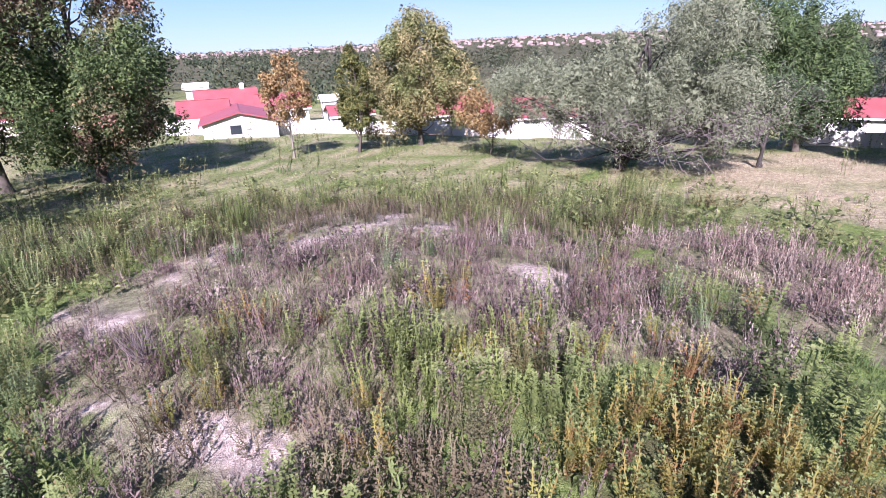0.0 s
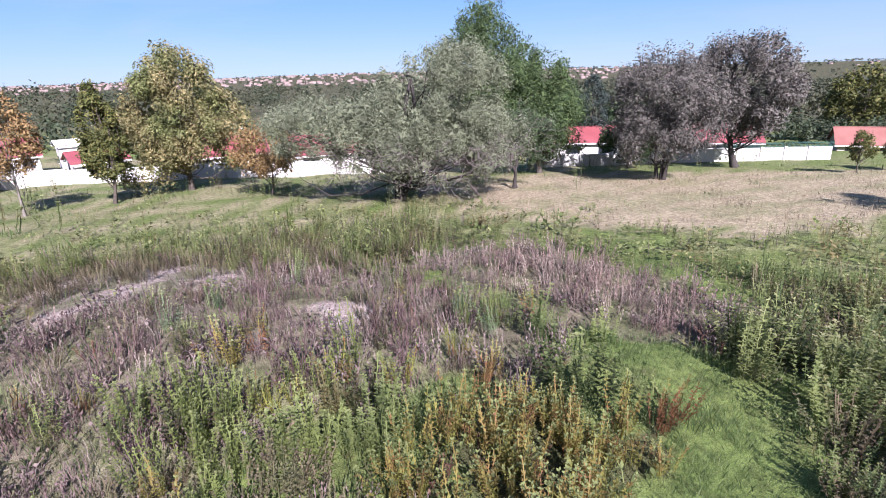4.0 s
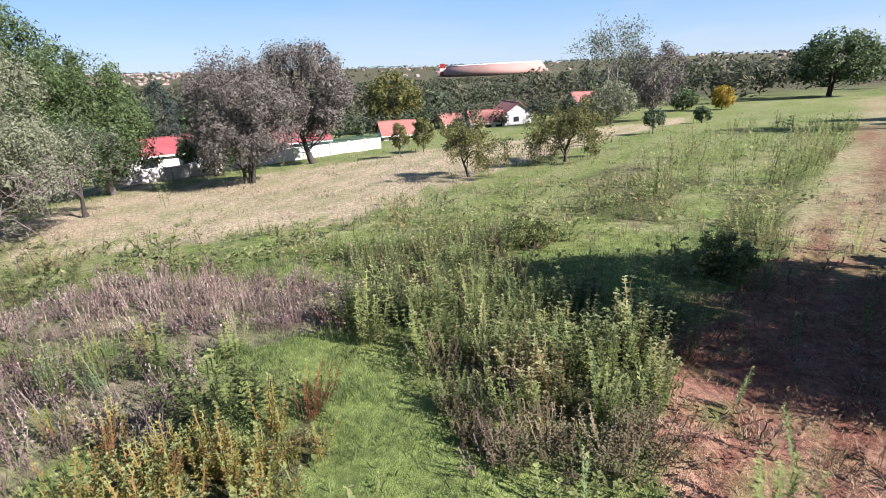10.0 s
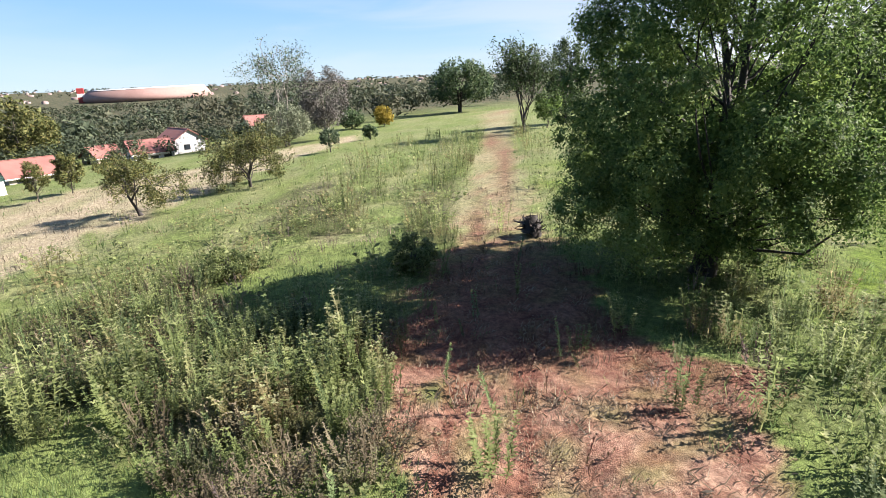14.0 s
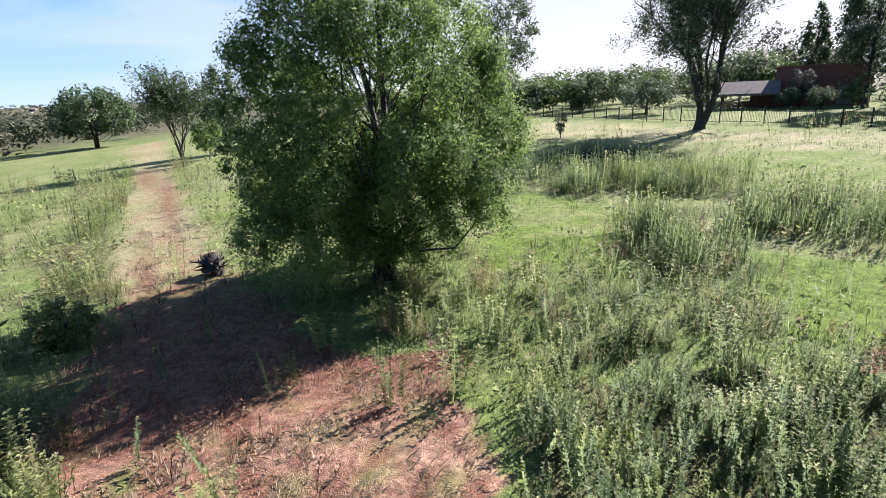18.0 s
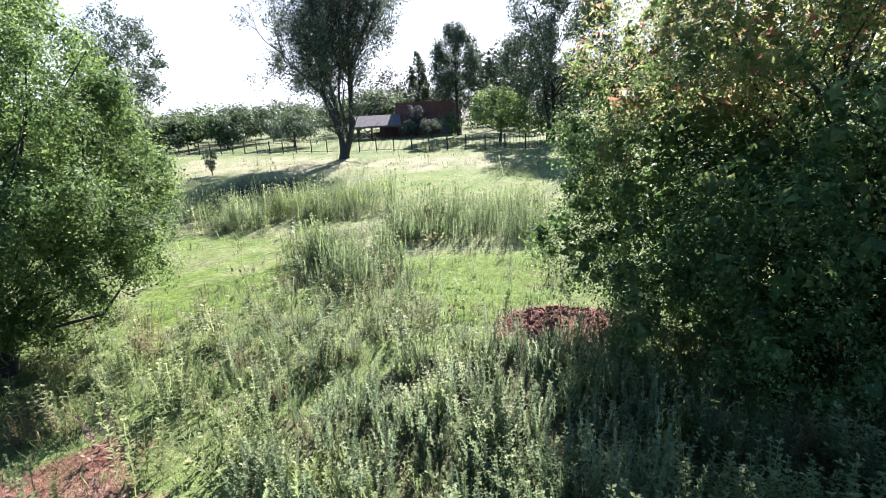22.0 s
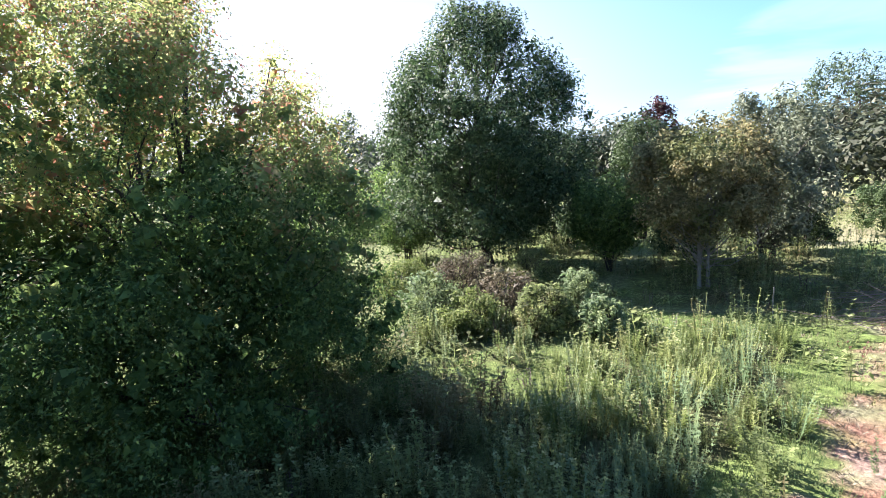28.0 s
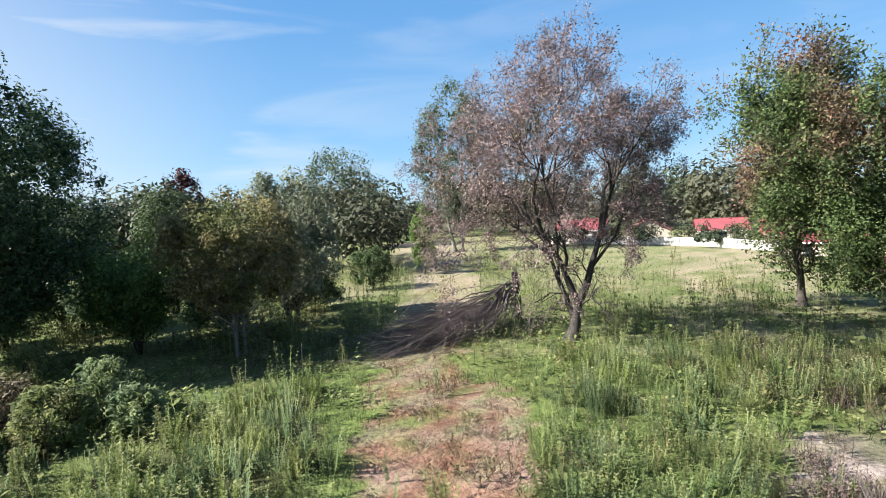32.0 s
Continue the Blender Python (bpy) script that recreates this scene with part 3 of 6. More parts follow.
def tree(name, az, dist, height, width, leaf, bark, label, n_leaf=6000, size=(0.22, 0.12), low=0.15, lean=(0, 0), clumps=60, clump_r=0.17,
         trunk_r=0.2, stems=1, shape="round", seed=0, fill=0.55, twigs=0, twig_mat=None, droop=0.0, depth=None, group="", category="tree", core=0.6, lobes=()):
    """A tree: tapered trunk with limbs to its clumps, and a crown of single leaves gathered in clumps."""
    r = np.random.default_rng(1000 + seed)
    clumps, clump_r = int(clumps * 2.4), clump_r * 0.64
    if dist > 60:
        n_leaf, size = int(n_leaf * 1.1), (size[0] * 0.85, size[1] * 0.85)
    elif dist > 25:
        n_leaf, size = int(n_leaf * 1.7), (size[0] * 0.72, size[1] * 0.72)
    elif height > 6:
        n_leaf, size = int(n_leaf * 1.9), (size[0] * 0.66, size[1] * 0.66)
    x, y = dist * math.sin(radians(az)), dist * math.cos(radians(az))
    z = gz(x, y)
    ob = empty(name, x, y, z - 0.05)
    base_z, cz, rz = low * height, (low + 1) * height / 2, (1 - low) * height / 2
    rx, ry = width / 2, (depth or width) / 2
    d = r.normal(0, 1, (clumps, 3))
    d /= np.linalg.norm(d, axis=1, keepdims=True)
    d *= (fill + (1 - fill) * r.random((clumps, 1))) ** 0.6
    # gather the clumps into heavier lobes
    n_lobe = max(6, clumps // 16)
    g = np.arange(n_lobe) + 0.5
    lobe = np.stack([np.cos(g * 2.4) * np.sqrt(1 - (1 - 2 * g / n_lobe) ** 2), np.sin(g * 2.4) * np.sqrt(1 - (1 - 2 * g / n_lobe) ** 2), 1 - 2 * g / n_lobe], 1) + r.normal(0, 0.12, (n_lobe, 3))
    near = np.argmax(d @ lobe.T, 1)
    d += (lobe[near] * 0.85 - d) * 0.2
    k = (d[:, 2] + 1) / 2
    if shape == "cone":
        taper = np.clip(1.25 - 1.0 * k, 0.15, 1)
    elif shape == "tall":
        taper = np.clip(1.15 - 0.55 * k, 0.3, 1)
    elif shape == "dome":
        taper = np.where(k < 0.35, 1.1, 1.0)
    elif shape == "vase":
        taper = 0.45 + 0.65 * k
    else:
        taper = np.ones(clumps)
    cr = clump_r * width * r.uniform(0.6, 1.25, clumps)
    lx, ly = lean
    C = np.stack([d[:, 0] * (rx - cr * 0.6) * taper + lx * k, d[:, 1] * (ry - cr * 0.6) * taper + ly * k, cz + d[:, 2] * (rz - cr * 0.5)], 1)
    ca, sna = math.cos(radians(az)), math.sin(radians(az))
    for right, fwd, up, ax, ay, az_, n_more in lobes:
        q = r.normal(0, 1, (n_more, 3))
        q *= ((0.45 + 0.55 * r.random((n_more, 1))) ** 0.6) / np.linalg.norm(q, axis=1, keepdims=True) * np.array([ax, ay, az_])
        u, w = q[:, 0] + right, q[:, 1] + fwd
        C = np.concatenate([C, np.stack([u * ca + w * sna, -u * sna + w * ca, np.maximum(q[:, 2] + up, 0.22 * up if low > 0.04 else 0.35)], 1)])
        cr = np.concatenate([cr, clump_r * width * r.uniform(0.6, 1.25, n_more)])
        clumps += n_more
    leafage = cr ** 2 * (np.clip((C[:, 2] - 1.2) / 3.0, 0.03, 1) if twigs > 1000 and shape == "dome" else 1)
    # the side of the crown towards the open field carries the finer leaves
    facing = -(C[:, 0] * sna + C[:, 1] * ca) / (width / 2)
    fine = np.clip(0.75 + 0.9 * facing, 0.3, 1.4)
    leafage = leafage * fine
    which = r.choice(clumps, n_leaf, p=leafage / leafage.sum())
    e = r.normal(0, 1, (n_leaf, 3))
    e /= np.linalg.norm(e, axis=1, keepdims=True)
    rad = cr[which][:, None] * r.random((n_leaf, 1)) ** 0.4
    pts = C[which] + e * rad * np.array([0.95, 0.95, 1.1])
    inner = r.random(n_leaf) < 0.14
    pts[inner] += (np.array([lx * 0.4, ly * 0.4, cz]) - pts[inner]) * r.uniform(0.1, 0.6, (int(inner.sum()), 1))
    pts[:, 2] -= droop * r.random(n_leaf) ** 2 * cr[which]
    pts[:, 2] = np.maximum(pts[:, 2], 0.1)
    big = (1 / np.sqrt(fine[which]))[:, None]
    v, f = leaves(pts, e * 0.9 + np.array([0, 0, 0.35]), size[0] * big, size[1] * big, r, droop, True)
    if core:
        # larger sprays deep inside the clumps close the crown
        # fewest towards the top, where light comes through
        share = np.clip(1.25 - 1.3 * C[:, 2] / height, 0.22, 1) * core
        if twigs > 1000:
            share = share * (C[:, 2] > 2.5)
        near_k = 2.7 if dist < 25 and height > 6 else 2.0 if dist < 45 else 1.0
        w2 = np.repeat(np.arange(clumps), np.maximum(1, np.round(9 * near_k * share)).astype(int))
        m2 = len(w2)
        e2 = r.normal(0, 1, (m2, 3))
        e2 /= np.linalg.norm(e2, axis=1, keepdims=True)
        p2 = C[w2] + e2 * (cr[w2] * r.random(m2) * 0.4)[:, None]
        back = r.random(m2) < 0.6
        p2[back] += (np.array([lx * 0.4, ly * 0.4, cz]) - p2[back]) * r.uniform(0.15, 0.5, (int(back.sum()), 1))
        p2[:, 2] = np.maximum(p2[:, 2], 0.3)
        cl = float(cr.mean())
        v2, f2 = leaves(p2, e2, cl * (0.86 - 0.19 * near_k), cl * (0.62 - 0.13 * near_k), r, 0.0, True)
        v, f = np.concatenate([v, v2]), np.concatenate([f, f2 + len(v)])
    mpart("crown", mesh_from("crown", v, f, [leaf]), ob)
    paths = []
    tops = []
    for s in range(stems):
        off = np.array([r.normal(0, trunk_r * 1.2), r.normal(0, trunk_r * 1.2), 0]) if stems > 1 else np.zeros(3)
        top = np.array([lx * 0.6, ly * 0.6, height * (0.84 if shape in ("cone", "tall") else 0.74)]) + off * 4
        pts_t, rad_t = limb(off, top, trunk_r / (1 + 0.25 * (stems - 1)), trunk_r * 0.22, r, 0.08, 7)
        rad_t[0] *= 1.45
        paths.append((pts_t, rad_t))
        tops.append(pts_t)
    for i in r.permutation(clumps)[:min(clumps, 60 if dist < 45 else 34)]:
        tp = tops[r.integers(stems)]
        kk = np.clip((C[i, 2] / height) * 0.88 - 0.14 + r.normal(0, 0.05), 0.14, 0.95) * (len(tp) - 1)
        j = int(kk)
        start = tp[j] + (tp[min(j + 1, len(tp) - 1)] - tp[j]) * (kk - j)
        paths.append(limb(start, C[i], trunk_r * r.uniform(0.13, 0.3), 0.012, r, 0.2))
    v, f = tubes(paths, 6 if dist < 45 else 4)
    mpart("trunk", mesh_from("trunk", v, f, [bark], shade=True), ob)
    if twigs:
        paths = []
        low_c = np.argsort(C[:, 2])[:max(4, clumps // 3)]
        for i in range(twigs):
            c = low_c[r.integers(len(low_c))] if shape == "dome" else r.integers(clumps)
            a = C[c] + r.normal(0, 1, 3) * cr[c] * 0.35
            g = r.normal(0, 1, 3) + np.array([0, 0, 0.5 - droop])
            g /= np.linalg.norm(g)
            paths.append(limb(a, a + g * cr[c] * r.uniform(0.9, 2.2), 0.03, 0.01, r, 0.25, 3))
        v, f = tubes(paths, 3)
        tagged(mpart("twig_skirt", mesh_from("twig_skirt", v, f, [twig_mat or bark]), ob), "bare grey twigs", kind="stuff")
    return tagged(ob, label, category, group)


def branching_tree(name, az, dist, height, width, leaf, bark, twig_mat, label, seed, n_leaf, size, stems=1, levels=6, fork=0.16, spread=0.55, rise=0.25,
                   trunk_r=0.3, droop=0.0, puff=0.3, hang=0.0, bare=0.0, reach=1.5, lean=(0, 0), group="", shoots=0):
    """An open tree grown by forking: a trunk, limbs, twigs, side shoots on the limbs, and leaves along the last twigs."""
    r = np.random.default_rng(3000 + seed)
    x, y = dist * math.sin(radians(az)), dist * math.cos(radians(az))
    ob = empty(name, x, y, gz(x, y) - 0.05)
    paths, tips = [], []

    def grow_limb(p, d, length, rad, level):
        d = d / np.linalg.norm(d)
        n = 4 if level < 4 else 3
        pts = [p]
        for i in range(n - 1):
            d = d + r.normal(0, 0.04 if level == 0 else 0.13, 3) + np.array([0, 0, rise * 0.3 if level < levels - 2 else -droop])
            d /= np.linalg.norm(d)
            pts.append(pts[-1] + d * length / (n - 1))
        paths.append((level, np.array(pts), rad, rad * 0.6))
        if level >= levels - 2:
            tips.append((pts[0], pts[-1]))
        if level == levels:
            return
        for i in range(shoots if level < 4 else 0):
            w = r.normal(0, 1, 3)
            w -= w.dot(d) * d
            w = w / np.linalg.norm(w) + d * r.uniform(0.2, 0.9)
            k = r.uniform(0.5 if level == 0 else 0.1, 1.0) * (n - 1)
            q = min(int(k), n - 2)
            grow_limb(pts[q] + (pts[q + 1] - pts[q]) * (k - q), w, length * r.uniform(0.25, 0.5) * (reach * 0.6 if level == 0 else 1), rad * 0.22, levels - 3)
        for i in range(3 if level in (0, 1) or r.random() < 0.45 else 2):
            w = r.normal(0, 1, 3)
            w -= w.dot(d) * d
            w /= np.linalg.norm(w)
            k = 1.0 if i < 2 else r.uniform(0.4, 0.8)
            start = pts[-1] if i < 2 else pts[1] + (pts[2] - pts[1]) * k
            a = spread * r.uniform(0.6, 1.35) * (0.3 if level == 0 and i == 0 else 1)
            grow_limb(start, d * math.cos(a) + w * math.sin(a), length * r.uniform(0.66, 0.86) * (reach if level == 0 else 1), rad * (0.62 if i < 2 else 0.45), level + 1)

    for s in range(stems):
        a = 6.28 * s / stems + r.uniform(-0.4, 0.4)
        out = 0.2 if stems > 1 else 0.03
        grow_limb(np.zeros(3), np.array([math.cos(a) * out, math.sin(a) * out, 1.0]), fork, trunk_r, 0)
    every = np.concatenate([q for _, q, _, _ in paths])
    # balance the crown over its root
    bias = every[:, :2].mean(0) / every[:, 2].mean()
    every = every - np.concatenate([every[:, 2:] * bias, every[:, 2:] * 0], 1)
    top, half = np.percentile(every[:, 2], 99.5), np.percentile(np.hypot(every[:, 0], every[:, 1]), 92)
    k = np.array([width / 2 / half, width / 2 / half, height / top])

    def place(q):
        q = np.stack([q[..., 0] - q[..., 2] * bias[0], q[..., 1] - q[..., 2] * bias[1], q[..., 2]], -1) * k
        q[..., 0] += lean[0] * q[..., 2] / height
        q[..., 1] += lean[1] * q[..., 2] / height
        return q
    for part_name, lo, hi, sides, mat in (("trunk", 0, levels - 2, 6, bark), ("twig_spray", levels - 1, levels, 3, twig_mat)):
        chosen = [(place(q), np.linspace(max(a, 0.012), max(b, 0.007), len(q))) for lv, q, a, b in paths if lo <= lv <= hi]
        if part_name == "trunk":
            chosen[0][1][0] *= 1.5
        v, f = tubes(chosen, sides)
        o = mpart(part_name, mesh_from(part_name, v, f, [mat], shade=lo < 3), ob)
        if part_name == "twig_spray":
            tagged(o, "fine bare twigs", kind="stuff")
    A, B = place(np.array([a for a, _ in tips])), place(np.array([b for _, b in tips]))
    weight = np.where(r.random(len(A)) < bare, 0.05, 1.0) * r.uniform(0.3, 1.0, len(A))
    pick = r.choice(len(A), n_leaf, p=weight / weight.sum())
    p = A[pick] + (B - A)[pick] * r.random((n_leaf, 1)) * 1.15 + r.normal(0, puff, (n_leaf, 3))
    p[:, 2] = np.maximum(p[:, 2] - hang * r.random(n_leaf) ** 2, 0.15)
    v, f = leaves(p, r.normal(0, 0.6, (n_leaf, 3)) + np.array([0, 0, 0.5]), size[0], size[1], r, hang, True)
    mpart("crown", mesh_from("crown", v, f, [leaf]), ob)
    return tagged(ob, label, "tree", group)


# ---- ground ----
def belt(x, y, d):
    """The weedy strip between the heap and the northern trees."""
    az = (np.degrees(np.arctan2(x, y)) + 180) % 360 - 180
    return smooth(20, 23, d) * (1 - smooth(27, 34, d)) * smooth(-32, -24, az) * (1 - smooth(36, 48, az))


def fore(x, y, d):
    """The mixed growth below the heap."""
    az = (np.degrees(np.arctan2(x, y)) + 180) % 360 - 180
    return smooth(4, 5.5, d) * (1 - smooth(11.5, 14.5, d)) * smooth(-16, -6, az) * (1 - smooth(46, 58, az))


def clear(Z):
    return (1 - 0.9 * Z["red"]) * (1 - Z["bare"]) * (1 - Z["path"]) * (1 - 0.9 * Z["lawn"]) * (1 - 0.9 * Z["lush"])


def green(Z, x, y, d):
    """Tall green weeds to the square metre."""
    free = clear(Z) * (1 - Z["dead"]) * (1 - Z["gold"]) * (1 - 0.97 * Z["dry"]) * (1 - Z["low"]) * (1 - Z["west"])
    patch = np.clip(0.65 + 1.5 * wobble(x, y, 3.0, 41), 0, 1.9)
    return free * ((0.5 * patch + 3.6 * Z["tall"] + 2.6 * Z["edge"] + 0.9 * Z["south"] * patch + 1.9 * Z["shade"] + 1.4 * Z["wshade"] + 0.8 * Z["hillw"] * (0.35 + 0.65 * patch) + 0.6 * Z["band"]) * (1 - 0.88 * Z["heap"]) * (1 - 0.8 * Z["sunny"]) * (1 - 0.2 * (d > 15)) * (1 - 0.8 * Z["brown"]) + 0.3 * fore(x, y, d) * (1 - Z["brown"]) * (1 - Z["heap"]) + 1.5 * belt(x, y, d))


def build_ground():
    rings = np.concatenate([np.linspace(0.0, 30, 100), 30 * (4600 / 30) ** (np.linspace(0, 1, 95)[1:])])
    n = 240
    a = np.linspace(0, 2 * np.pi, n, endpoint=False)
    R, A = np.meshgrid(rings, a, indexing="ij")
    x, y = (R * np.sin(A)).ravel(), (R * np.cos(A)).ravel()
    z = ground_z(x, y)
    Z = zones(x, y)
    # wheel ruts; the layer named alike also darkens soil in the oak's shadow
    off, along = track(x, y)
    rut_shade = np.exp(-((np.abs(off + 0.3) - 0.8) / 0.22) ** 2) * Z["red"] * (np.hypot(x, y) < 80)
    z = z - 0.06 * rut_shade
    i, j = np.meshgrid(np.arange(len(rings) - 1), np.arange(n), indexing="ij")
    b0, b1 = i * n + j, i * n + (j + 1) % n
    f = np.stack([b0, b0 + n, b1 + n, b1], -1).reshape(-1, 4)
    verts = np.stack([x, y, z], 1)
    me = mesh_from("ground", verts, f, [ground_material()], shade=True)
    r = np.hypot(x, y)
    far = smooth(130, 260, r)
    patchy = np.clip(0.5 + wobble(x, y, 4, 31), 0, 1)
    # the near-black oval round (8, -53) paints the gum tree's cast shadow
    layers = {"lush": Z["lush"], "dry": np.clip(0.35 * Z["red"] * smooth(15, 30, r) + Z["dry"] * (0.55 + 0.45 * patchy) + (0.25 + 0.45 * smooth(27, 33, r) * (np.abs((np.degrees(np.arctan2(x, y)) - 15 + 180) % 360 - 180) < 48)) * patchy * (r > 25), 0, 1) * (1 - far), "dead": np.clip(np.maximum(Z["heap"], Z["dead"]) * (0.6 + 0.4 * patchy), 0, 1),
              "red": Z["red"] * np.clip(0.5 + 0.5 * wobble(x, y, 2.3, 33) + 0.4 * (r < 16) - 0.45 * smooth(18, 36, r), 0.05, 1), "bare": np.maximum(Z["bare"] * np.clip(0.2 + 0.9 * smooth(0.3, 0.8, patchy), 0, 1), 0.3 * Z["sand"] * patchy), "rut_shade": np.clip(0.7 * rut_shade + 0.7 * Z["red"] * (x > 0) * smooth(10, 13, r) * (1 - smooth(19, 24, r)) + 0.6 * Z["red"] * smooth(0.3, 0.8, wobble(x, y, 1.7, 61)) * (r < 24) + 0.9 * (np.hypot((x + 6.2) / 2.0, (y + 15) / 1.5) < 1), 0, 0.9), "far": far, "gum_shadow": np.clip(2.2 - 1.6 * np.hypot((x - 8.2) / 5.6, (y + 53.0) / 5.2) + 0.2 * wobble(x, y, 3, 51), 0, 1), "litter": np.clip(green(Z, x, y, r) / 3.5 + Z["low"] + Z["west"] + 0.9 * Z["gold"] + 0.6 * Z["bush"], 0, 0.85) * (r < 60) * (1 - Z["red"])}
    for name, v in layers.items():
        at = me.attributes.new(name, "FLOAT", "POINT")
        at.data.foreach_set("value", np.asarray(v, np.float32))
    tagged(new("ground", me), "rough grassy ground with red soil and bare patches", "ground", kind="structure")


build_ground()


# ---- weeds and grass ----
def weed_template(r, stems, h, spread, leaf_n, leaf_l, leaf_w, up, head=0.8, rooted=True, whorl=2):
    """One plant: upright stems set with leaves, each stem one piece, its head of a paler kind; verts, quads, material of each quad."""
    V, F, M = [], [], []
    for s in range(stems):
        a = r.uniform(0, 6.28)
        hh = h * r.uniform(0.6, 1.0)
        b0 = np.array([math.cos(a), math.sin(a), 0]) * spread * r.random() ** 0.5 * 0.5
        tip = b0 * 1.7 + np.array([r.normal(0, 0.07), r.normal(0, 0.07), hh])
        w = np.array([math.cos(a + 1.57), math.sin(a + 1.57), 0]) * 0.008
        nodes = leaf_n // whorl
        last = None
        if rooted:
            # all stems of a plant rise from one root
            if not V:
                V.extend([np.array([-0.01, 0, -0.02]), np.array([0.01, 0, -0.02])])
            last = 0
        for i in range(nodes + 1):
            k = 0.1 + 0.9 * i / nodes if i else 0.0
            p = b0 + (tip - b0) * k + (r.normal(0, 0.012, 3) if i else 0)
            n = len(V)
            V.extend([p - w, p + w])
            if last is not None:
                F.append([last, last + 1, n + 1, n])
                M.append(0)
            if i:
                for side in range(whorl):
                    aa = i * 2.4 + side * 6.28 / whorl + r.uniform(-0.7, 0.7)
                    ll = leaf_l * (1.1 - 0.5 * k) * r.uniform(0.65, 1.2)
                    uu = up + r.uniform(-0.3, 0.2)
                    o = np.array([math.cos(aa) * math.cos(uu), math.sin(aa) * math.cos(uu), math.sin(uu)])
                    q = np.array([-math.sin(aa), math.cos(aa), 0]) * leaf_w * 0.5 * r.uniform(0.7, 1.2)
                    mid = p + o * ll * 0.5
                    m = len(V)
                    V.extend([mid + q, p + o * ll - np.array([0, 0, ll * 0.12]), mid - q])
                    F.append([n + side % 2, m, m + 1, m + 2])
                    M.append(1 if k > head else 0)
            last = n
    return np.array(V), np.array(F), np.array(M)


def blade_template(r, blades, h, spread, w=0.012, bend=0.35):
    V, F = [], []
    for i in range(blades):
        a, hh = r.uniform(0, 6.28), h * r.uniform(0.5, 1.1)
        b = np.array([r.normal(0, spread), r.normal(0, spread), 0])
        o = np.array([math.cos(a), math.sin(a), 0])
        q = np.array([-math.sin(a), math.cos(a), 0]) * w
        V += [b - q, b + q, b + o * hh * bend * 0.4 + q * 0.7 + [0, 0, hh * 0.6], b + o * hh * bend + [0, 0, hh]]
        F.append([4 * i, 4 * i + 1, 4 * i + 2, 4 * i + 3])
    return np.array(V), np.array(F), np.zeros(blades, int)


def scatter(name, templates, x, y, scale, mats, label, category, tall=None):
    """One mesh of many plants, each turned, scaled and set on the ground."""
    r = np.random.default_rng(len(x) + 17)
    which = r.integers(0, len(templates), len(x))
    V, F, M, n = [], [], [], 0
    z = ground_z(x, y)
    for k, (tv, tf, tm) in enumerate(templates):
        s = which == k
        m = int(s.sum())
        if not m:
            continue
        a = r.uniform(0, 6.28, m)
        c, sn = np.cos(a)[:, None], np.sin(a)[:, None]
        sc = scale[s][:, None]
        th = sc * (tall[s][:, None] if tall is not None else 1)
        tilt = r.normal(0, 0.07, (m, 2))
        px = (tv[None, :, 0] * c - tv[None, :, 1] * sn) * sc
        py = (tv[None, :, 0] * sn + tv[None, :, 1] * c) * sc
        pz = tv[None, :, 2] * th
        px, py = px + pz * tilt[:, :1], py + pz * tilt[:, 1:]
        v = np.stack([px + x[s][:, None], py + y[s][:, None], pz + z[s][:, None] - 0.03], -1).reshape(-1, 3)
        V.append(v)
        F.append((tf[None] + (np.arange(m) * len(tv))[:, None, None] + n).reshape(-1, 4))
        M.append(np.tile(tm, m))
        n += len(v)
    me = mesh_from(name, np.concatenate(V), np.concatenate(F), mats, np.concatenate(M))
    return tagged(new(name, me), label, category, kind="stuff")


def sample(n, r0, r1, seed, az0=0, az1=360):
    r = np.random.default_rng(seed)
    a = np.radians(r.uniform(az0, az1, n))
    d = np.sqrt(r.uniform(r0 ** 2, r1 ** 2, n))
    return d * np.sin(a), d * np.cos(a), r


def single_weeds(templates, x, y, scale, mats, label):
    """The nearest weeds, each a thing of its own on shared meshes."""
    r = np.random.default_rng(len(x))
    shared = [mesh_from("weed", v, f, mats, m) for v, f, m in templates]
    for px, py, k in zip(x, y, scale):
        ob = new("weed", shared[r.integers(len(shared))])
        ob.matrix_world = Matrix.Translation((px, py, gz(px, py) - 0.03)) @ Euler((r.normal(0, 0.06), r.normal(0, 0.06), r.uniform(0, 6.28))).to_matrix().to_4x4() @ Matrix.Diagonal((k, k, k * r.uniform(0.85, 1.2), 1))
        tagged(ob, label, "weed", "weeds nearest the camera")


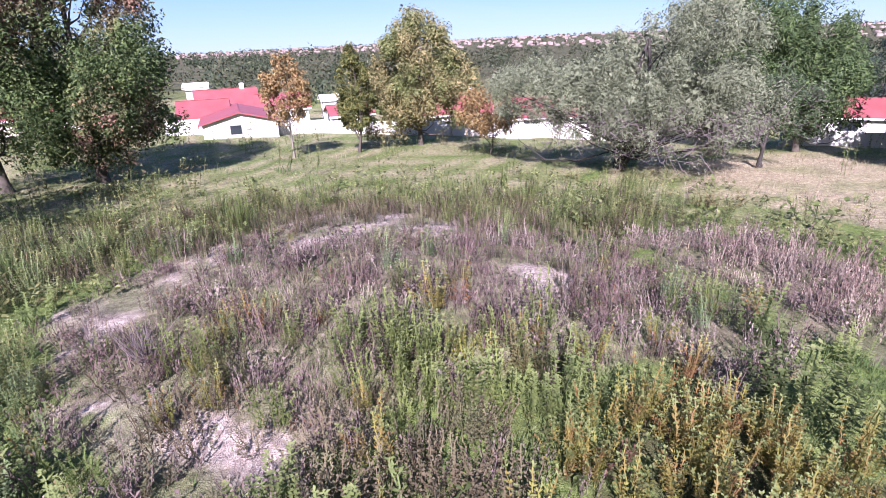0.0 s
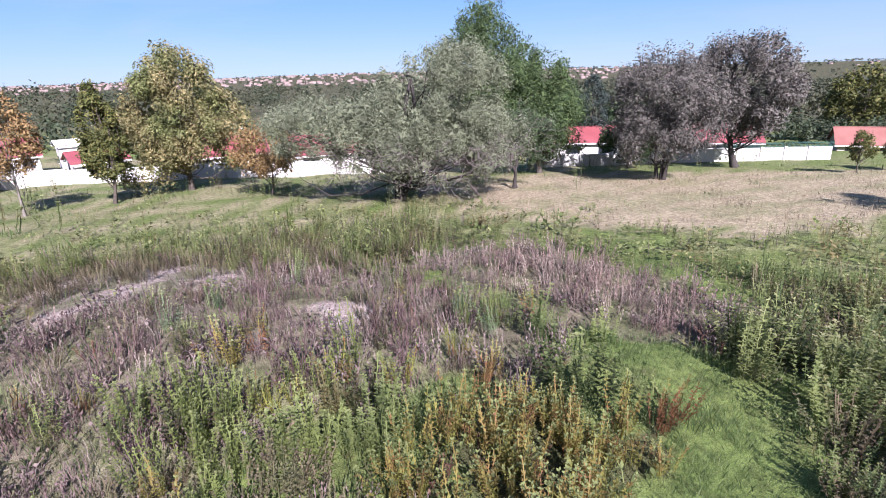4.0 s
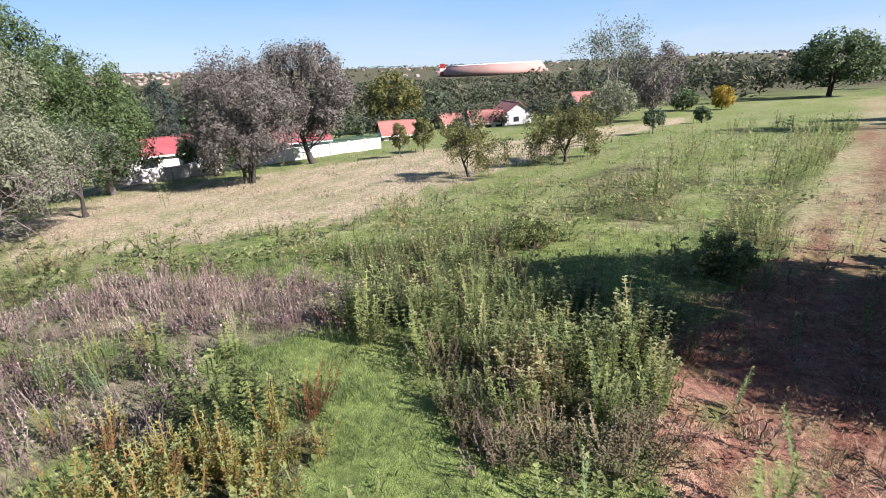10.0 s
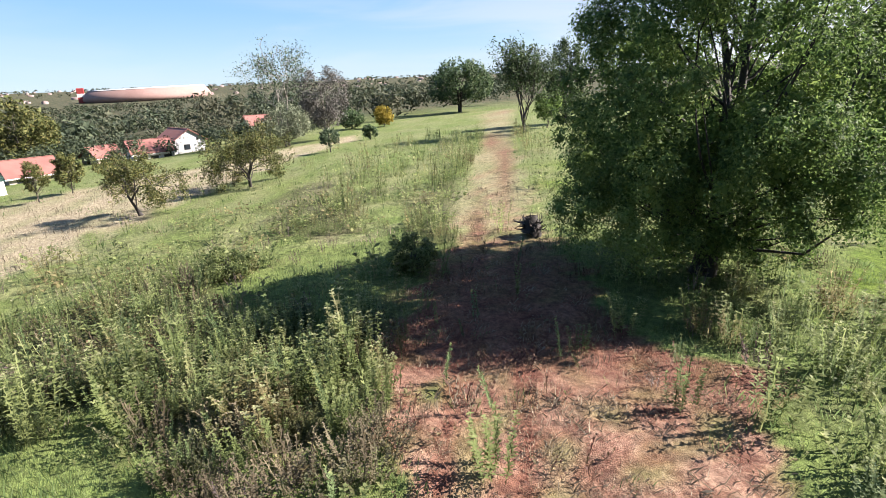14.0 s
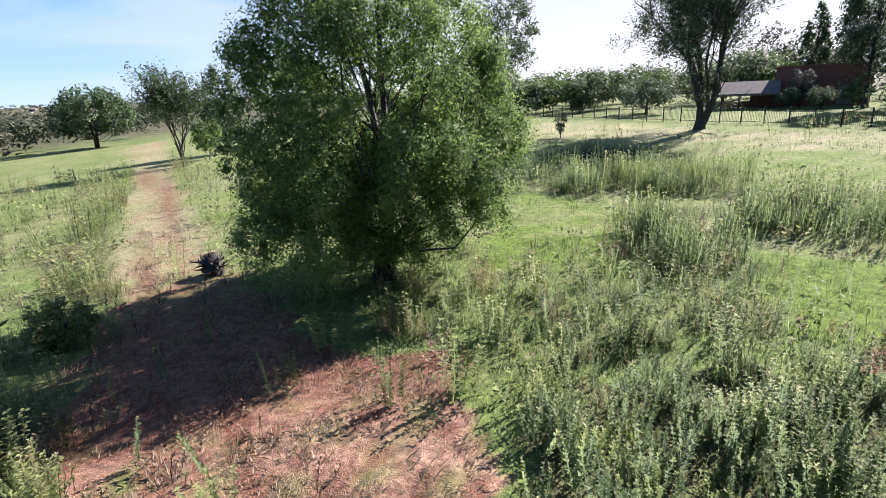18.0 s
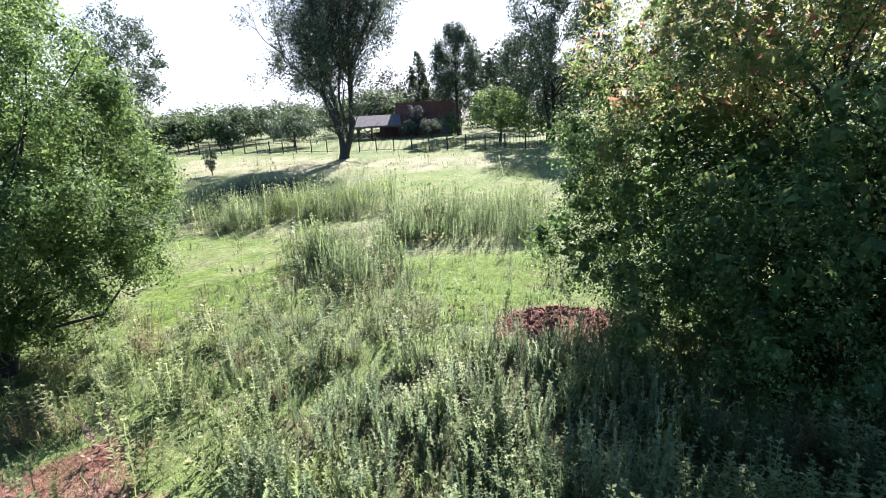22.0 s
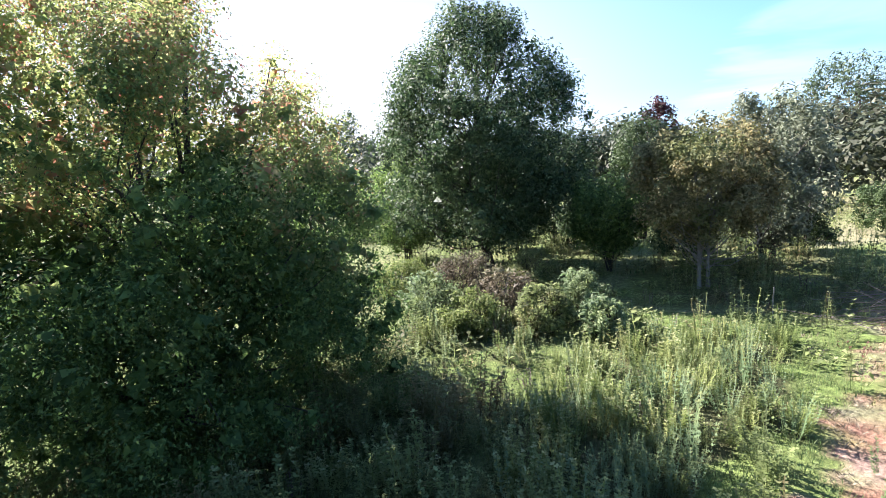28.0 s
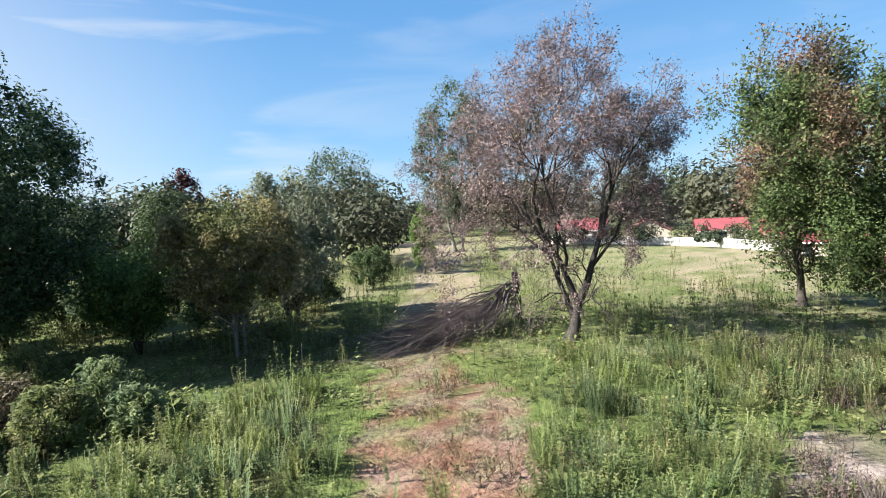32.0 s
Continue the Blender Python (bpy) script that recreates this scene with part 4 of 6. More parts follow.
def build_weeds():
    r = np.random.default_rng(11)
    tall_t = [weed_template(r, 9, 1.25, 0.62, 40, 0.13, 0.046, 0.4, 0.92, True, 4) for _ in range(8)]
    tall_mid = [weed_template(r, 7, 1.3, 0.75, 15, 0.16, 0.065, 0.55, 0.9, False, 3) for _ in range(6)]
    tall_far = [weed_template(r, 6, 1.4, 0.9, 9, 0.22, 0.08, 0.8, 0.9, False, 3) for _ in range(4)]
    bushy = [weed_template(r, 9, 1.15, 0.62, 40, 0.105, 0.036, 0.6, 0.9, True, 4) for _ in range(6)]
    dead_t = [weed_template(r, 9, 0.95, 0.75, 12, 0.17, 0.036, 1.15) for _ in range(6)]
    dead_mid = [weed_template(r, 8, 0.9, 0.8, 8, 0.17, 0.042, 1.0, 0.9, False) for _ in range(4)]
    meadow = [blade_template(r, 18, 0.22, 0.22, 0.006, 0.45) for _ in range(5)]
    band_t = [weed_template(r, 7, 1.35, 0.6, 15, 0.13, 0.05, 0.95, 0.92, False, 3) for _ in range(5)]
    brown_t = [weed_template(r, 12, 0.8, 0.8, 14, 0.1, 0.045, 0.5, 0.99) for _ in range(5)]
    column = [weed_template(r, 2, 1.25, 0.25, 92, 0.1, 0.03, 0.75, 0.94, True, 4) for _ in range(6)]
    lush = [weed_template(r, 8, 1.0, 0.6, 48, 0.1, 0.034, 0.7, 0.92, True, 4) for _ in range(5)]
    mats_t = [blade_template(r, 16, 0.13, 0.16, 0.006, 1.1) for _ in range(4)]
    low_t = [weed_template(r, 6, 0.42, 0.7, 6, 0.15, 0.06, 0.7, 0.9, False) for _ in range(5)]
    low_far = [weed_template(r, 4, 0.5, 1.0, 4, 0.32, 0.15, 0.6, 0.9, False) for _ in range(4)]
    grass_t = [blade_template(r, 16, 0.26, 0.2, 0.008) for _ in range(4)]
    grass_far = [blade_template(r, 8, 0.34, 0.4, 0.03) for _ in range(4)]
    fine_far = [blade_template(r, 12, 0.3, 0.4, 0.013) for _ in range(4)]

    def grow(name, templates, top, r0, r1, seed, density, size, mats, label, category, az0=0, az1=360, clumpy=0.0, patch=2.6, singles=0):
        """Plants at so many to the square metre as density gives, at most top."""
        n = int(top * math.pi * (r1 ** 2 - r0 ** 2) * (az1 - az0) / 360)
        x, y, q = sample(n, r0, r1, seed, az0, az1)
        c = density(zones(x, y), x, y, np.hypot(x, y)) / top
        if clumpy:
            c = c * np.clip(0.6 + clumpy * wobble(x, y, patch, seed), 0, 1.5)
        keep = q.random(n) < c
        x, y = x[keep], y[keep]
        if singles:
            d = np.hypot(x, y)
            near = d < np.sort(d)[min(singles, len(d) - 1)]
            single_weeds(templates, x[near], y[near], q.uniform(size[0], size[1], int(near.sum())), mats, label)
            x, y = x[~near], y[~near]
        if len(x):
            scatter(name, templates, x, y, q.uniform(size[0], size[1], len(x)) * np.clip(0.92 + 0.34 * wobble(x, y, 2.4, 71), 0.5, 1.4), mats, label, category, q.uniform(0.8, 1.25, len(x)))

    weed = "tall green fleabane weeds with pale buds on rough ground"
    grow("tall_green_weeds", tall_t, 5, 4.0, 15, 21, green, (0.75, 1.3), [WEED, FLOWER], weed, "weeds", singles=110)
    grow("tall_green_weeds_beyond", tall_mid, 4, 15, 30, 31, green, (0.55, 1.0), [WEED, FLOWER], weed, "weeds")
    grow("pale_green_weeds", bushy, 6, 3.5, 26, 22, lambda Z, x, y, d: clear(Z) * (1.6 * Z["low"] + 4.0 * Z["west"] + 2.0 * Z["bush"] + 0.12 * Z["heap"] + 1.4 * Z["hillw"] + 0.4 * Z["south"]), (0.7, 1.2),
         [WEED_PALE, FLOWER], "pale green leafy weeds growing thickly", "weeds", clumpy=0.5, singles=70)
    grow("lush_weeds", lush, 5, 3.5, 26, 45, lambda Z, x, y, d: clear(Z) * (4.4 * Z["low"] + 1.0 * Z["south"] * (d < 18) + 1.6 * Z["hillw"]), (0.7, 1.3), [WEED_BLUE, FLOWER], "lush blue-green leafy weeds in thick clumps", "weeds", clumpy=0.6)
    grow("western_weeds", tall_t, 4, 6, 30, 46, lambda Z, x, y, d: clear(Z) * (3.4 * Z["west"] + 1.2 * Z["bush"]), (0.65, 1.15), [WEED_LIME, FLOWER], "tall pale green weeds beside the western track", "weeds", clumpy=0.4)
    grow("gold_weeds", bushy, 7, 3.0, 16, 23, lambda Z, x, y, d: 6.5 * Z["gold"] * (1 - Z["path"]) + 0.12 * Z["heap"] + 0.35 * fore(x, y, d) * clear(Z), (0.8, 1.2),
         [WEED_GOLD, FLOWER], "yellowing weeds with rusty brown stems", "weeds", clumpy=0.4, patch=1.6, singles=60)
    grow("bright_weeds", bushy, 3, 18, 40, 33, lambda Z, x, y, d: 1.5 * belt(x, y, d) * clear(Z), (0.6, 1.0), [WEED_LIME, FLOWER], "belt of bright green weeds before the trees", "weeds", -32, 50, clumpy=0.8)

    def dead(Z, x, y, d):
        return (3.8 * Z["heap"] * (1 - Z["dead"]) + 1.2 * Z["dead"] + 0.15 + 2.2 * fore(x, y, d) * (1 - 0.7 * Z["brown"]) * (1 - Z["lime"]) + 0.9 * belt(x, y, d)) * (1 - 0.9 * Z["bare"]) * (1 - Z["path"]) * (1 - 0.9 * Z["red"]) * (1 - Z["gold"])
    dry = "dead purple-brown weed stalks on a low heap"
    grow("dead_weeds", dead_t, 6, 4.5, 16, 24, dead, (0.5, 0.95), [DEAD, DEAD], dry, "weeds", clumpy=0.5, singles=50)
    grow("dead_weeds_beyond", dead_mid, 6, 16, 30, 34, dead, (0.5, 0.88), [DEAD, DEAD], dry, "weeds", clumpy=0.4)
    grow("withered_weeds", dead_t, 6, 9, 22, 40, lambda Z, x, y, d: 5.0 * Z["dead"] * (1 - Z["path"]), (0.55, 0.95), [WITHERED, WITHERED], "withered pinkish tan weeds standing in a dense patch", "weeds", clumpy=0.4)
    grow("distant_tall_weeds", tall_far, 2, 30, 78, 25, lambda Z, x, y, d: (np.hypot((x - 8.2) / 8, (y + 50) / 9) > 1) * (1 - Z["red"]) * (1 - np.where(x > -20, 0.97, 0.55) * Z["dry"]) * (0.08 + 1.2 * Z["wshade"] + 0.8 * (x < -14) * (y > -12) * (y < 45) + 0.7 * (np.abs(np.abs(track(x, y)[0] + 0.2) - 3.4) < 1.3) * (track(x, y)[1] > 14) + 1.2 * Z["band"] + 0.2 * Z["hillw"] + 0.35 * (np.abs(track(x, y)[0] + 6) < 8) * (x > 0)), (0.8, 1.4),
         [WEED, FLOWER], "clumps of tall green weeds across the field", "weeds", clumpy=1.3, patch=7)
    grow("lime_weeds", bushy, 6, 3.5, 16, 37, lambda Z, x, y, d: 3.0 * Z["lime"] + 0.1 * Z["heap"] * (d < 15) * clear(Z), (0.85, 1.3), [WEED_LIME, FLOWER], "bright green weeds tipped with yellow flowers", "weeds", singles=30)
    grow("brown_bushes", brown_t, 6, 3.5, 28, 38, lambda Z, x, y, d: 5.0 * Z["brown"] + 0.5 * Z["tall"] + 0.35 * Z["heap"] + 2.0 * belt(x, y, d), (0.7, 1.2), [BROWN, BROWN], "fine olive-brown bushy weeds gone to seed", "weeds", singles=30)
    grow("fleabane_stalks", column, 1, 5, 22, 39, lambda Z, x, y, d: 0.1 * Z["red"] + 0.8 * Z["tall"] * (d > 9) + 0.5 * Z["low"] + 0.6 * Z["edge"] + 0.3 * Z["south"], (0.7, 1.25), [WEED_BLUE, FLOWER], "tall narrow fleabane stalk with pale leaves", "weeds", singles=50)
    # the tall stand beyond the southern grass
    grow("blue_green_weeds", band_t, 8, 17, 52, 36, lambda Z, x, y, d: 7.0 * Z["band"], (0.95, 1.5), [WEED_BLUE, FLOWER], "tall stand of blue-green fleabane weeds", "weeds", 150, 205, clumpy=0.7, patch=5)
    # low growth between the stems
    def under(Z, x, y, d):
        return (1 - Z["red"]) * (1 - Z["bare"]) * (1 - Z["path"]) * (1 - 0.8 * Z["lawn"]) * (1 - 0.92 * Z["lush"]) * (1 - Z["dead"]) * (1 - 0.75 * Z["heap"]) * (1 - 0.95 * Z["dry"]) * (1 - 0.7 * (y < -12) * (np.abs(x) < 22) * (1 - Z["south"])) * (1.0 + 1.4 * np.clip(green(Z, x, y, d) / 2 + Z["low"] + Z["west"] + Z["bush"] + Z["gold"], 0, 1))
    grow("low_green_growth", low_t, 3, 1.0, 18, 41, under, (0.7, 1.4), [WEED, WEED], "low leafy growth between the weeds", "undergrowth", clumpy=0.6)
    grow("low_green_growth_beyond", low_far, 2, 18, 38, 42, lambda Z, x, y, d: 0.75 * under(Z, x, y, d), (0.7, 1.4), [WEED, WEED], "low leafy growth across the field", "undergrowth", clumpy=0.9, patch=4)
    grow("low_dry_growth", low_t, 3, 4, 24, 43, lambda Z, x, y, d: (2.2 * Z["heap"] + 2.5 * Z["dead"]) * (1 - 0.9 * Z["bare"]) * (1 - Z["path"]), (0.7, 1.3), [DEAD, DEAD], "withered low growth on the heap", "undergrowth", clumpy=0.5)
    grow("rusty_weeds", low_t, 3, 4, 26, 44, lambda Z, x, y, d: (1.3 * Z["red"] + 1.0 * Z["gold"] + 0.25 * Z["heap"] + 0.8 * Z["tall"] + 0.4 * Z["south"]) * (1 - Z["bare"]), (0.5, 1.2), [RUST, RUST], "low rust-brown weeds along the track", "weeds", clumpy=1.2, patch=1.9)
    # grasses
    grow("green_grass", grass_t, 5, 0.5, 24, 26, lambda Z, x, y, d: 4 * (1 - 0.75 * np.clip(green(Z, x, y, d) / 2.5 + Z["low"] + Z["west"], 0, 1)) * (1 - 0.95 * Z["red"]) * (1 - 0.9 * Z["bare"]) * (1 - 0.8 * Z["heap"]) * (1 - 0.8 * Z["dead"]), (0.6, 1.25),
         [GRASS], "short green grass tufts", "grass")
    grow("meadow_grass", meadow, 9, 2.5, 15, 48, lambda Z, x, y, d: (5.0 + 4.0 * Z["path"]) * (1 - 0.97 * Z["red"]) * (1 - 0.9 * Z["bare"]) * (1 - 0.85 * Z["heap"]) * (1 - 0.85 * Z["dead"]) * (1 - 0.6 * np.clip(Z["tall"] + Z["low"] + Z["west"] + Z["gold"] + Z["shade"], 0, 1)), (0.6, 1.25), [GRASS], "soft green grass between the weeds", "grass", clumpy=0.5, patch=1.4)
    grow("green_grass_beyond", grass_far, 0.8, 25, 80, 27, lambda Z, x, y, d: 0.42 * (1 - Z["red"]) * (1 - 0.85 * Z["dry"]), (0.6, 1.2), [GRASS], "green grass across the field", "grass", clumpy=0.7, patch=6)
    grow("dry_grass", fine_far, 1.6, 20, 70, 28, lambda Z, x, y, d: (1.1 * Z["dry"] * (x > -20) + 0.35 * Z["dry"] + 0.12) * (1 - Z["red"]), (0.6, 1.2), [STRAW], "dry straw-coloured grass", "grass", clumpy=0.4, patch=6)
    grow("straw_mats", mats_t, 8, 3, 20, 47, lambda Z, x, y, d: 7.5 * Z["red"] * (1 - 0.8 * smooth(10, 13, d) * (x > 0)), (0.6, 1.5), [STRAW], "flattened dry grass on the red soil", "grass", clumpy=0.9, patch=1.5)
    grow("dry_tufts", grass_t, 3, 3, 44, 29, lambda Z, x, y, d: 2.8 * Z["red"] + 0.25, (0.45, 0.95), [STRAW], "dry grass tufts on the red soil", "grass", clumpy=0.9, patch=1.2)


build_weeds()

# ---- leaf colours by kind of tree ----
L_MAPLE = leafy("maple_leaf", [(0, (0.07, 0.13, 0.047)), (0.6, (0.155, 0.25, 0.078)), (1, (0.3, 0.4, 0.13))], [(0, (0.27, 0.114, 0.104)), (0.5, (0.416, 0.208, 0.166)), (1, (0.499, 0.333, 0.208))], 0.2, 0.54)
L_OAK = leafy("oak_leaf", [(0, (0.096, 0.191, 0.0535)), (0.6, (0.224, 0.384, 0.0897)), (1, (0.427, 0.62, 0.171))], [(0, (0.236, 0.384, 0.0747)), (1, (0.535, 0.706, 0.171))], 0.3, 0.58, 0.52, 0.62)
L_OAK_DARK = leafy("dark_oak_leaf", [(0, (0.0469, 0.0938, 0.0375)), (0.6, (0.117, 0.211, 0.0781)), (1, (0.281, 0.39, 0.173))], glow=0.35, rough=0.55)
L_AUTUMN = leafy("turning_leaf", [(0, (0.0813, 0.163, 0.0488)), (0.6, (0.179, 0.325, 0.0813)), (1, (0.357, 0.536, 0.146))], [(0, (0.423, 0.52, 0.146)), (0.6, (0.62, 0.74, 0.24)), (0.8, (0.85, 0.68, 0.3)), (0.9, (0.85, 0.45, 0.25)), (1, (0.85, 0.24, 0.16))], 0.35, 0.5, 0.55, 0.62, (3.5, 10.0))
L_WILLOW = leafy("grey_green_leaf", [(0, (0.246, 0.294, 0.181)), (0.6, (0.325, 0.376, 0.234)), (1, (0.426, 0.47, 0.309))], glow=0.3)
L_PINE = leafy("pine_needle", [(0, (0.0492, 0.0949, 0.0342)), (0.6, (0.0983, 0.171, 0.0538)), (1, (0.186, 0.278, 0.088))], glow=0.2)
L_CEDAR = leafy("cedar_needle", [(0, (0.03, 0.055, 0.05)), (1, (0.09, 0.13, 0.11))], glow=0.1)
L_GUM_GREY = leafy("grey_gum_leaf", [(0, (0.141, 0.138, 0.12)), (0.6, (0.225, 0.214, 0.19)), (1, (0.324, 0.296, 0.282))], glow=0.2, rough=0.7)
L_GUM = leafy("gum_leaf", [(0, (0.0646, 0.106, 0.0536)), (0.6, (0.143, 0.221, 0.115)), (1, (0.287, 0.377, 0.229))], glow=0.3)
L_YOUNG = leafy("yellow_green_leaf", [(0, (0.09, 0.12, 0.03)), (0.6, (0.2, 0.23, 0.06)), (1, (0.34, 0.3, 0.09))], glow=0.3)
L_YELLOW = leafy("yellow_leaf", [(0, (0.4, 0.28, 0.02)), (1, (0.7, 0.55, 0.05))])
L_GOLD = leafy("fading_leaf", [(0, (0.227, 0.217, 0.087)), (0.6, (0.452, 0.409, 0.174)), (1, (0.8, 0.661, 0.313))], [(0, (0.174, 0.227, 0.0696)), (1, (0.418, 0.47, 0.174))], 0.3, 0.52, glow=0.4)
L_ORANGE = leafy("rust_leaf", [(0, (0.263, 0.144, 0.0563)), (0.6, (0.446, 0.289, 0.113)), (1, (0.591, 0.433, 0.191))], glow=0.25)
L_DRY = leafy("withered_leaf", [(0, (0.203, 0.132, 0.134)), (0.6, (0.406, 0.279, 0.276)), (1, (0.624, 0.455, 0.435))], [(0, (0.218, 0.206, 0.1)), (1, (0.406, 0.352, 0.184))], 0.3, 0.6, 0.15)
L_RED = leafy("red_leaf", [(0, (0.22, 0.03, 0.03)), (0.6, (0.38, 0.07, 0.06)), (1, (0.4, 0.2, 0.08))])
L_MAROON = leafy("maroon_leaf", [(0, (0.08, 0.03, 0.035)), (1, (0.24, 0.09, 0.09))])
L_WOOD = leafy("woodland_leaf", [(0, (0.05, 0.08, 0.045)), (0.6, (0.09, 0.13, 0.07)), (1, (0.15, 0.19, 0.1))], [(0, (0.09, 0.1, 0.06)), (1, (0.18, 0.18, 0.11))], 0.02, 0.52, 0.25)

L_HEDGE = leafy("hedge_leaf", [(0, (0.0625, 0.112, 0.0375)), (0.6, (0.15, 0.25, 0.075)), (1, (0.3, 0.425, 0.125))], [(0, (0.05, 0.0875, 0.0375)), (1, (0.125, 0.188, 0.075))], 0.06, 0.52, glow=0.4)

# ---- trees, clockwise ----
FIELD = "trees round the field"
branching_tree("maple_tree", 338.8, 43.4, 18, 9.4, L_MAPLE, M_BARK, M_BARK, "tall maple with red and green autumn leaves", 1, 56000, (0.22, 0.15), 1, 8, 0.6, 0.55, 0.3, 0.33, 0.03, 0.35, 0.4, 0.0, 2.6, shoots=4)
tree("maple_tree", 345.9, 42.5, 17.5, 12.6, L_MAPLE, M_BARK, "tall maple turning dark red, dense to the ground", 26000, (0.26, 0.18), 0.05, (1, 0), 80, 0.14, 0.3, 1, "tall", 2, lobes=((0, 0, 4.5, 5.6, 5.2, 3.6, 90),))
tree("young_tree", 3.4, 48.5, 9.4, 6.0, L_ORANGE, M_BARK_PALE, "slim young tree with thin yellow leaves", 2600, (0.32, 0.20), 0.25, (0, 0), 34, 0.16, 0.1, 1, "tall", 3, 0.4, core=0.15)
tree("slender_tree", 10.2, 50.8, 10.4, 4.2, L_YOUNG, M_BARK, "slender tree with olive leaves", 5000, (0.32, 0.19), 0.06, (0, 0), 40, 0.18, 0.14, 1, "tall", 4)
tree("plane_tree", 16.9, 56, 13.8, 12.0, L_GOLD, M_BARK, "broad tree with brownish green autumn leaves", 20000, (0.33, 0.22), 0.08, (0, 0), 80, 0.13, 0.25, 1, "tall", 5, lobes=((-3.5, 0, 4.5, 4, 4, 3.5, 50), (3.5, 0, 5, 3.5, 4, 3.5, 40)))
tree("young_tree", 24.4, 48.3, 6.6, 7.0, L_ORANGE, M_BARK, "small tree with thin rusty leaves", 3000, (0.30, 0.19), 0.2, (0, 0), 34, 0.16, 0.1, 1, "dome", 6, 0.4, core=0.15)
wr = np.array([math.cos(radians(38.5)), -math.sin(radians(38.5))])
tree("willow_tree", 38.5, 41.5, 12.4, 12.6, L_WILLOW, M_BARK_DARK, "huge grey-green tree with bare twiggy skirts", 62000, (0.22, 0.11), 0.16, (4.5 * wr[0], 4.5 * wr[1]), 120, 0.105, 0.45, 3, "dome", 7, 0.66, 1500, M_TWIG, 0.6, 13, "", "tree", 0.9,
     ((-6.3, -0.5, 5.9, 4.3, 4.2, 2.5, 80), (-1.5, -1.0, 4.6, 5.5, 4.8, 3.0, 80), (2.5, -3.5, 3.4, 5.0, 2.6, 2.4, 50), (6.6, -0.5, 4.6, 3.0, 3.4, 2.8, 60)))
branching_tree("acacia_tree", 50.6, 46.7, 7.6, 7.4, L_GUM, M_BARK_DARK, M_TWIG, "small tree with dark forked trunk", 8, 6000, (0.19, 0.09), 1, 6, 0.8, 0.6, 0.2, 0.2, 0.05, 0.22, 0.2, 0.3)
tree("pine_tree", 47.4, 58, 18.6, 13.5, L_PINE, M_BARK, "tall dark green pine with several heads", 22000, (0.5, 0.14), 0.1, (0, 0), 60, 0.17, 0.35, 2, "tall", 9, lobes=((3, 0, 6, 4, 4, 4, 40),))
tree("pine_tree", 53.2, 60, 13.8, 11.5, L_PINE, M_BARK, "dark green pine behind a small tree", 15000, (0.5, 0.14), 0.05, (0, 0), 50, 0.17, 0.28, 1, "tall", 10, lobes=((0, 0, 5, 5.5, 4, 4, 40),))
tree("cedar_tree", 58.4, 84, 13.5, 8, L_CEDAR, M_BARK, "blue-green cedar with level branches", 5000, (0.54, 0.11), 0.05, (0, 0), 50, 0.12, 0.25, 1, "cone", 11)
tree("dark_shrub", 62.2, 66, 9.0, 8.0, L_OAK_DARK, M_BARK_DARK, "dark green bushy tree beside the wall", 5000, (0.41, 0.24), 0.02, (0, 0), 44, 0.17, 0.15, 2, "round", 12)
tree("gum_tree", 65.4, 53.7, 13.0, 11.5, L_GUM_GREY, M_BARK_DARK, "grey gum tree with several dark stems", 17000, (0.32, 0.14), 0.1, (0, 0), 70, 0.14, 0.27, 3, "round", 13, 0.5, 0, None, 0.5, lobes=((-1.5, 0, 4.5, 4.5, 4, 3.2, 50),))
tree("gum_tree", 71.9, 67.3, 15.6, 12.6, L_GUM_GREY, M_BARK_DARK, "grey gum tree with a thick dark trunk", 19000, (0.37, 0.17), 0.16, (0, 0), 76, 0.14, 0.36, 1, "round", 14, 0.5, 0, None, 0.5)
tree("broad_tree", 81.0, 128, 14, 14.5, L_YOUNG, M_BARK, "broad olive-green tree behind the houses", 5000, (0.68, 0.41), 0.05, (0, 0), 50, 0.16, 0.3, 1, "dome", 15)
branching_tree("field_tree", 88.6, 43.7, 4.6, 6.4, L_YOUNG, M_BARK_DARK, M_BARK_DARK, "small round tree with yellow-green leaves", 63, 9000, (0.17, 0.095), 1, 6, 0.9, 0.75, 0.1, 0.13, 0.03, 0.16, 0.15, 0.0, 1.5, group=FIELD)
branching_tree("field_tree", 98.9, 50.3, 5.6, 8.6, L_YOUNG, M_BARK_DARK, M_BARK_DARK, "spreading small tree with yellow-green leaves", 17, 12000, (0.19, 0.1), 2, 6, 0.8, 0.8, 0.1, 0.13, 0.03, 0.18, 0.15, 0.0, 1.6, group=FIELD)
tree("sapling", 81.2, 65.2, 4.3, 3.0, L_YOUNG, M_BARK, "thin sapling near the white wall", 1300, (0.27, 0.14), 0.2, (0, 0), 24, 0.18, 0.06, 1, "round", 18, 0.3, core=0.15)
tree("sapling", 83.7, 70, 4.8, 3.6, L_YOUNG, M_BARK, "yellowish sapling near the white wall", 2000, (0.30, 0.16), 0.15, (0, 0), 24, 0.18, 0.07, 1, "round", 19, 0.3)
tree("field_tree", 107.4, 74.5, 3.4, 3.2, L_GUM, M_BARK_DARK, "small round dark tree in the field", 1600, (0.27, 0.14), 0.25, (0, 0), 24, 0.18, 0.07, 1, "dome", 20, group=FIELD)
tree("field_tree", 111.7, 91, 2.5, 3.0, L_OAK_DARK, M_BARK_DARK, "low dark bush far down the field", 900, (0.34, 0.19), 0.1, (0, 0), 20, 0.2, 0.06, 1, "dome", 21, group=FIELD)
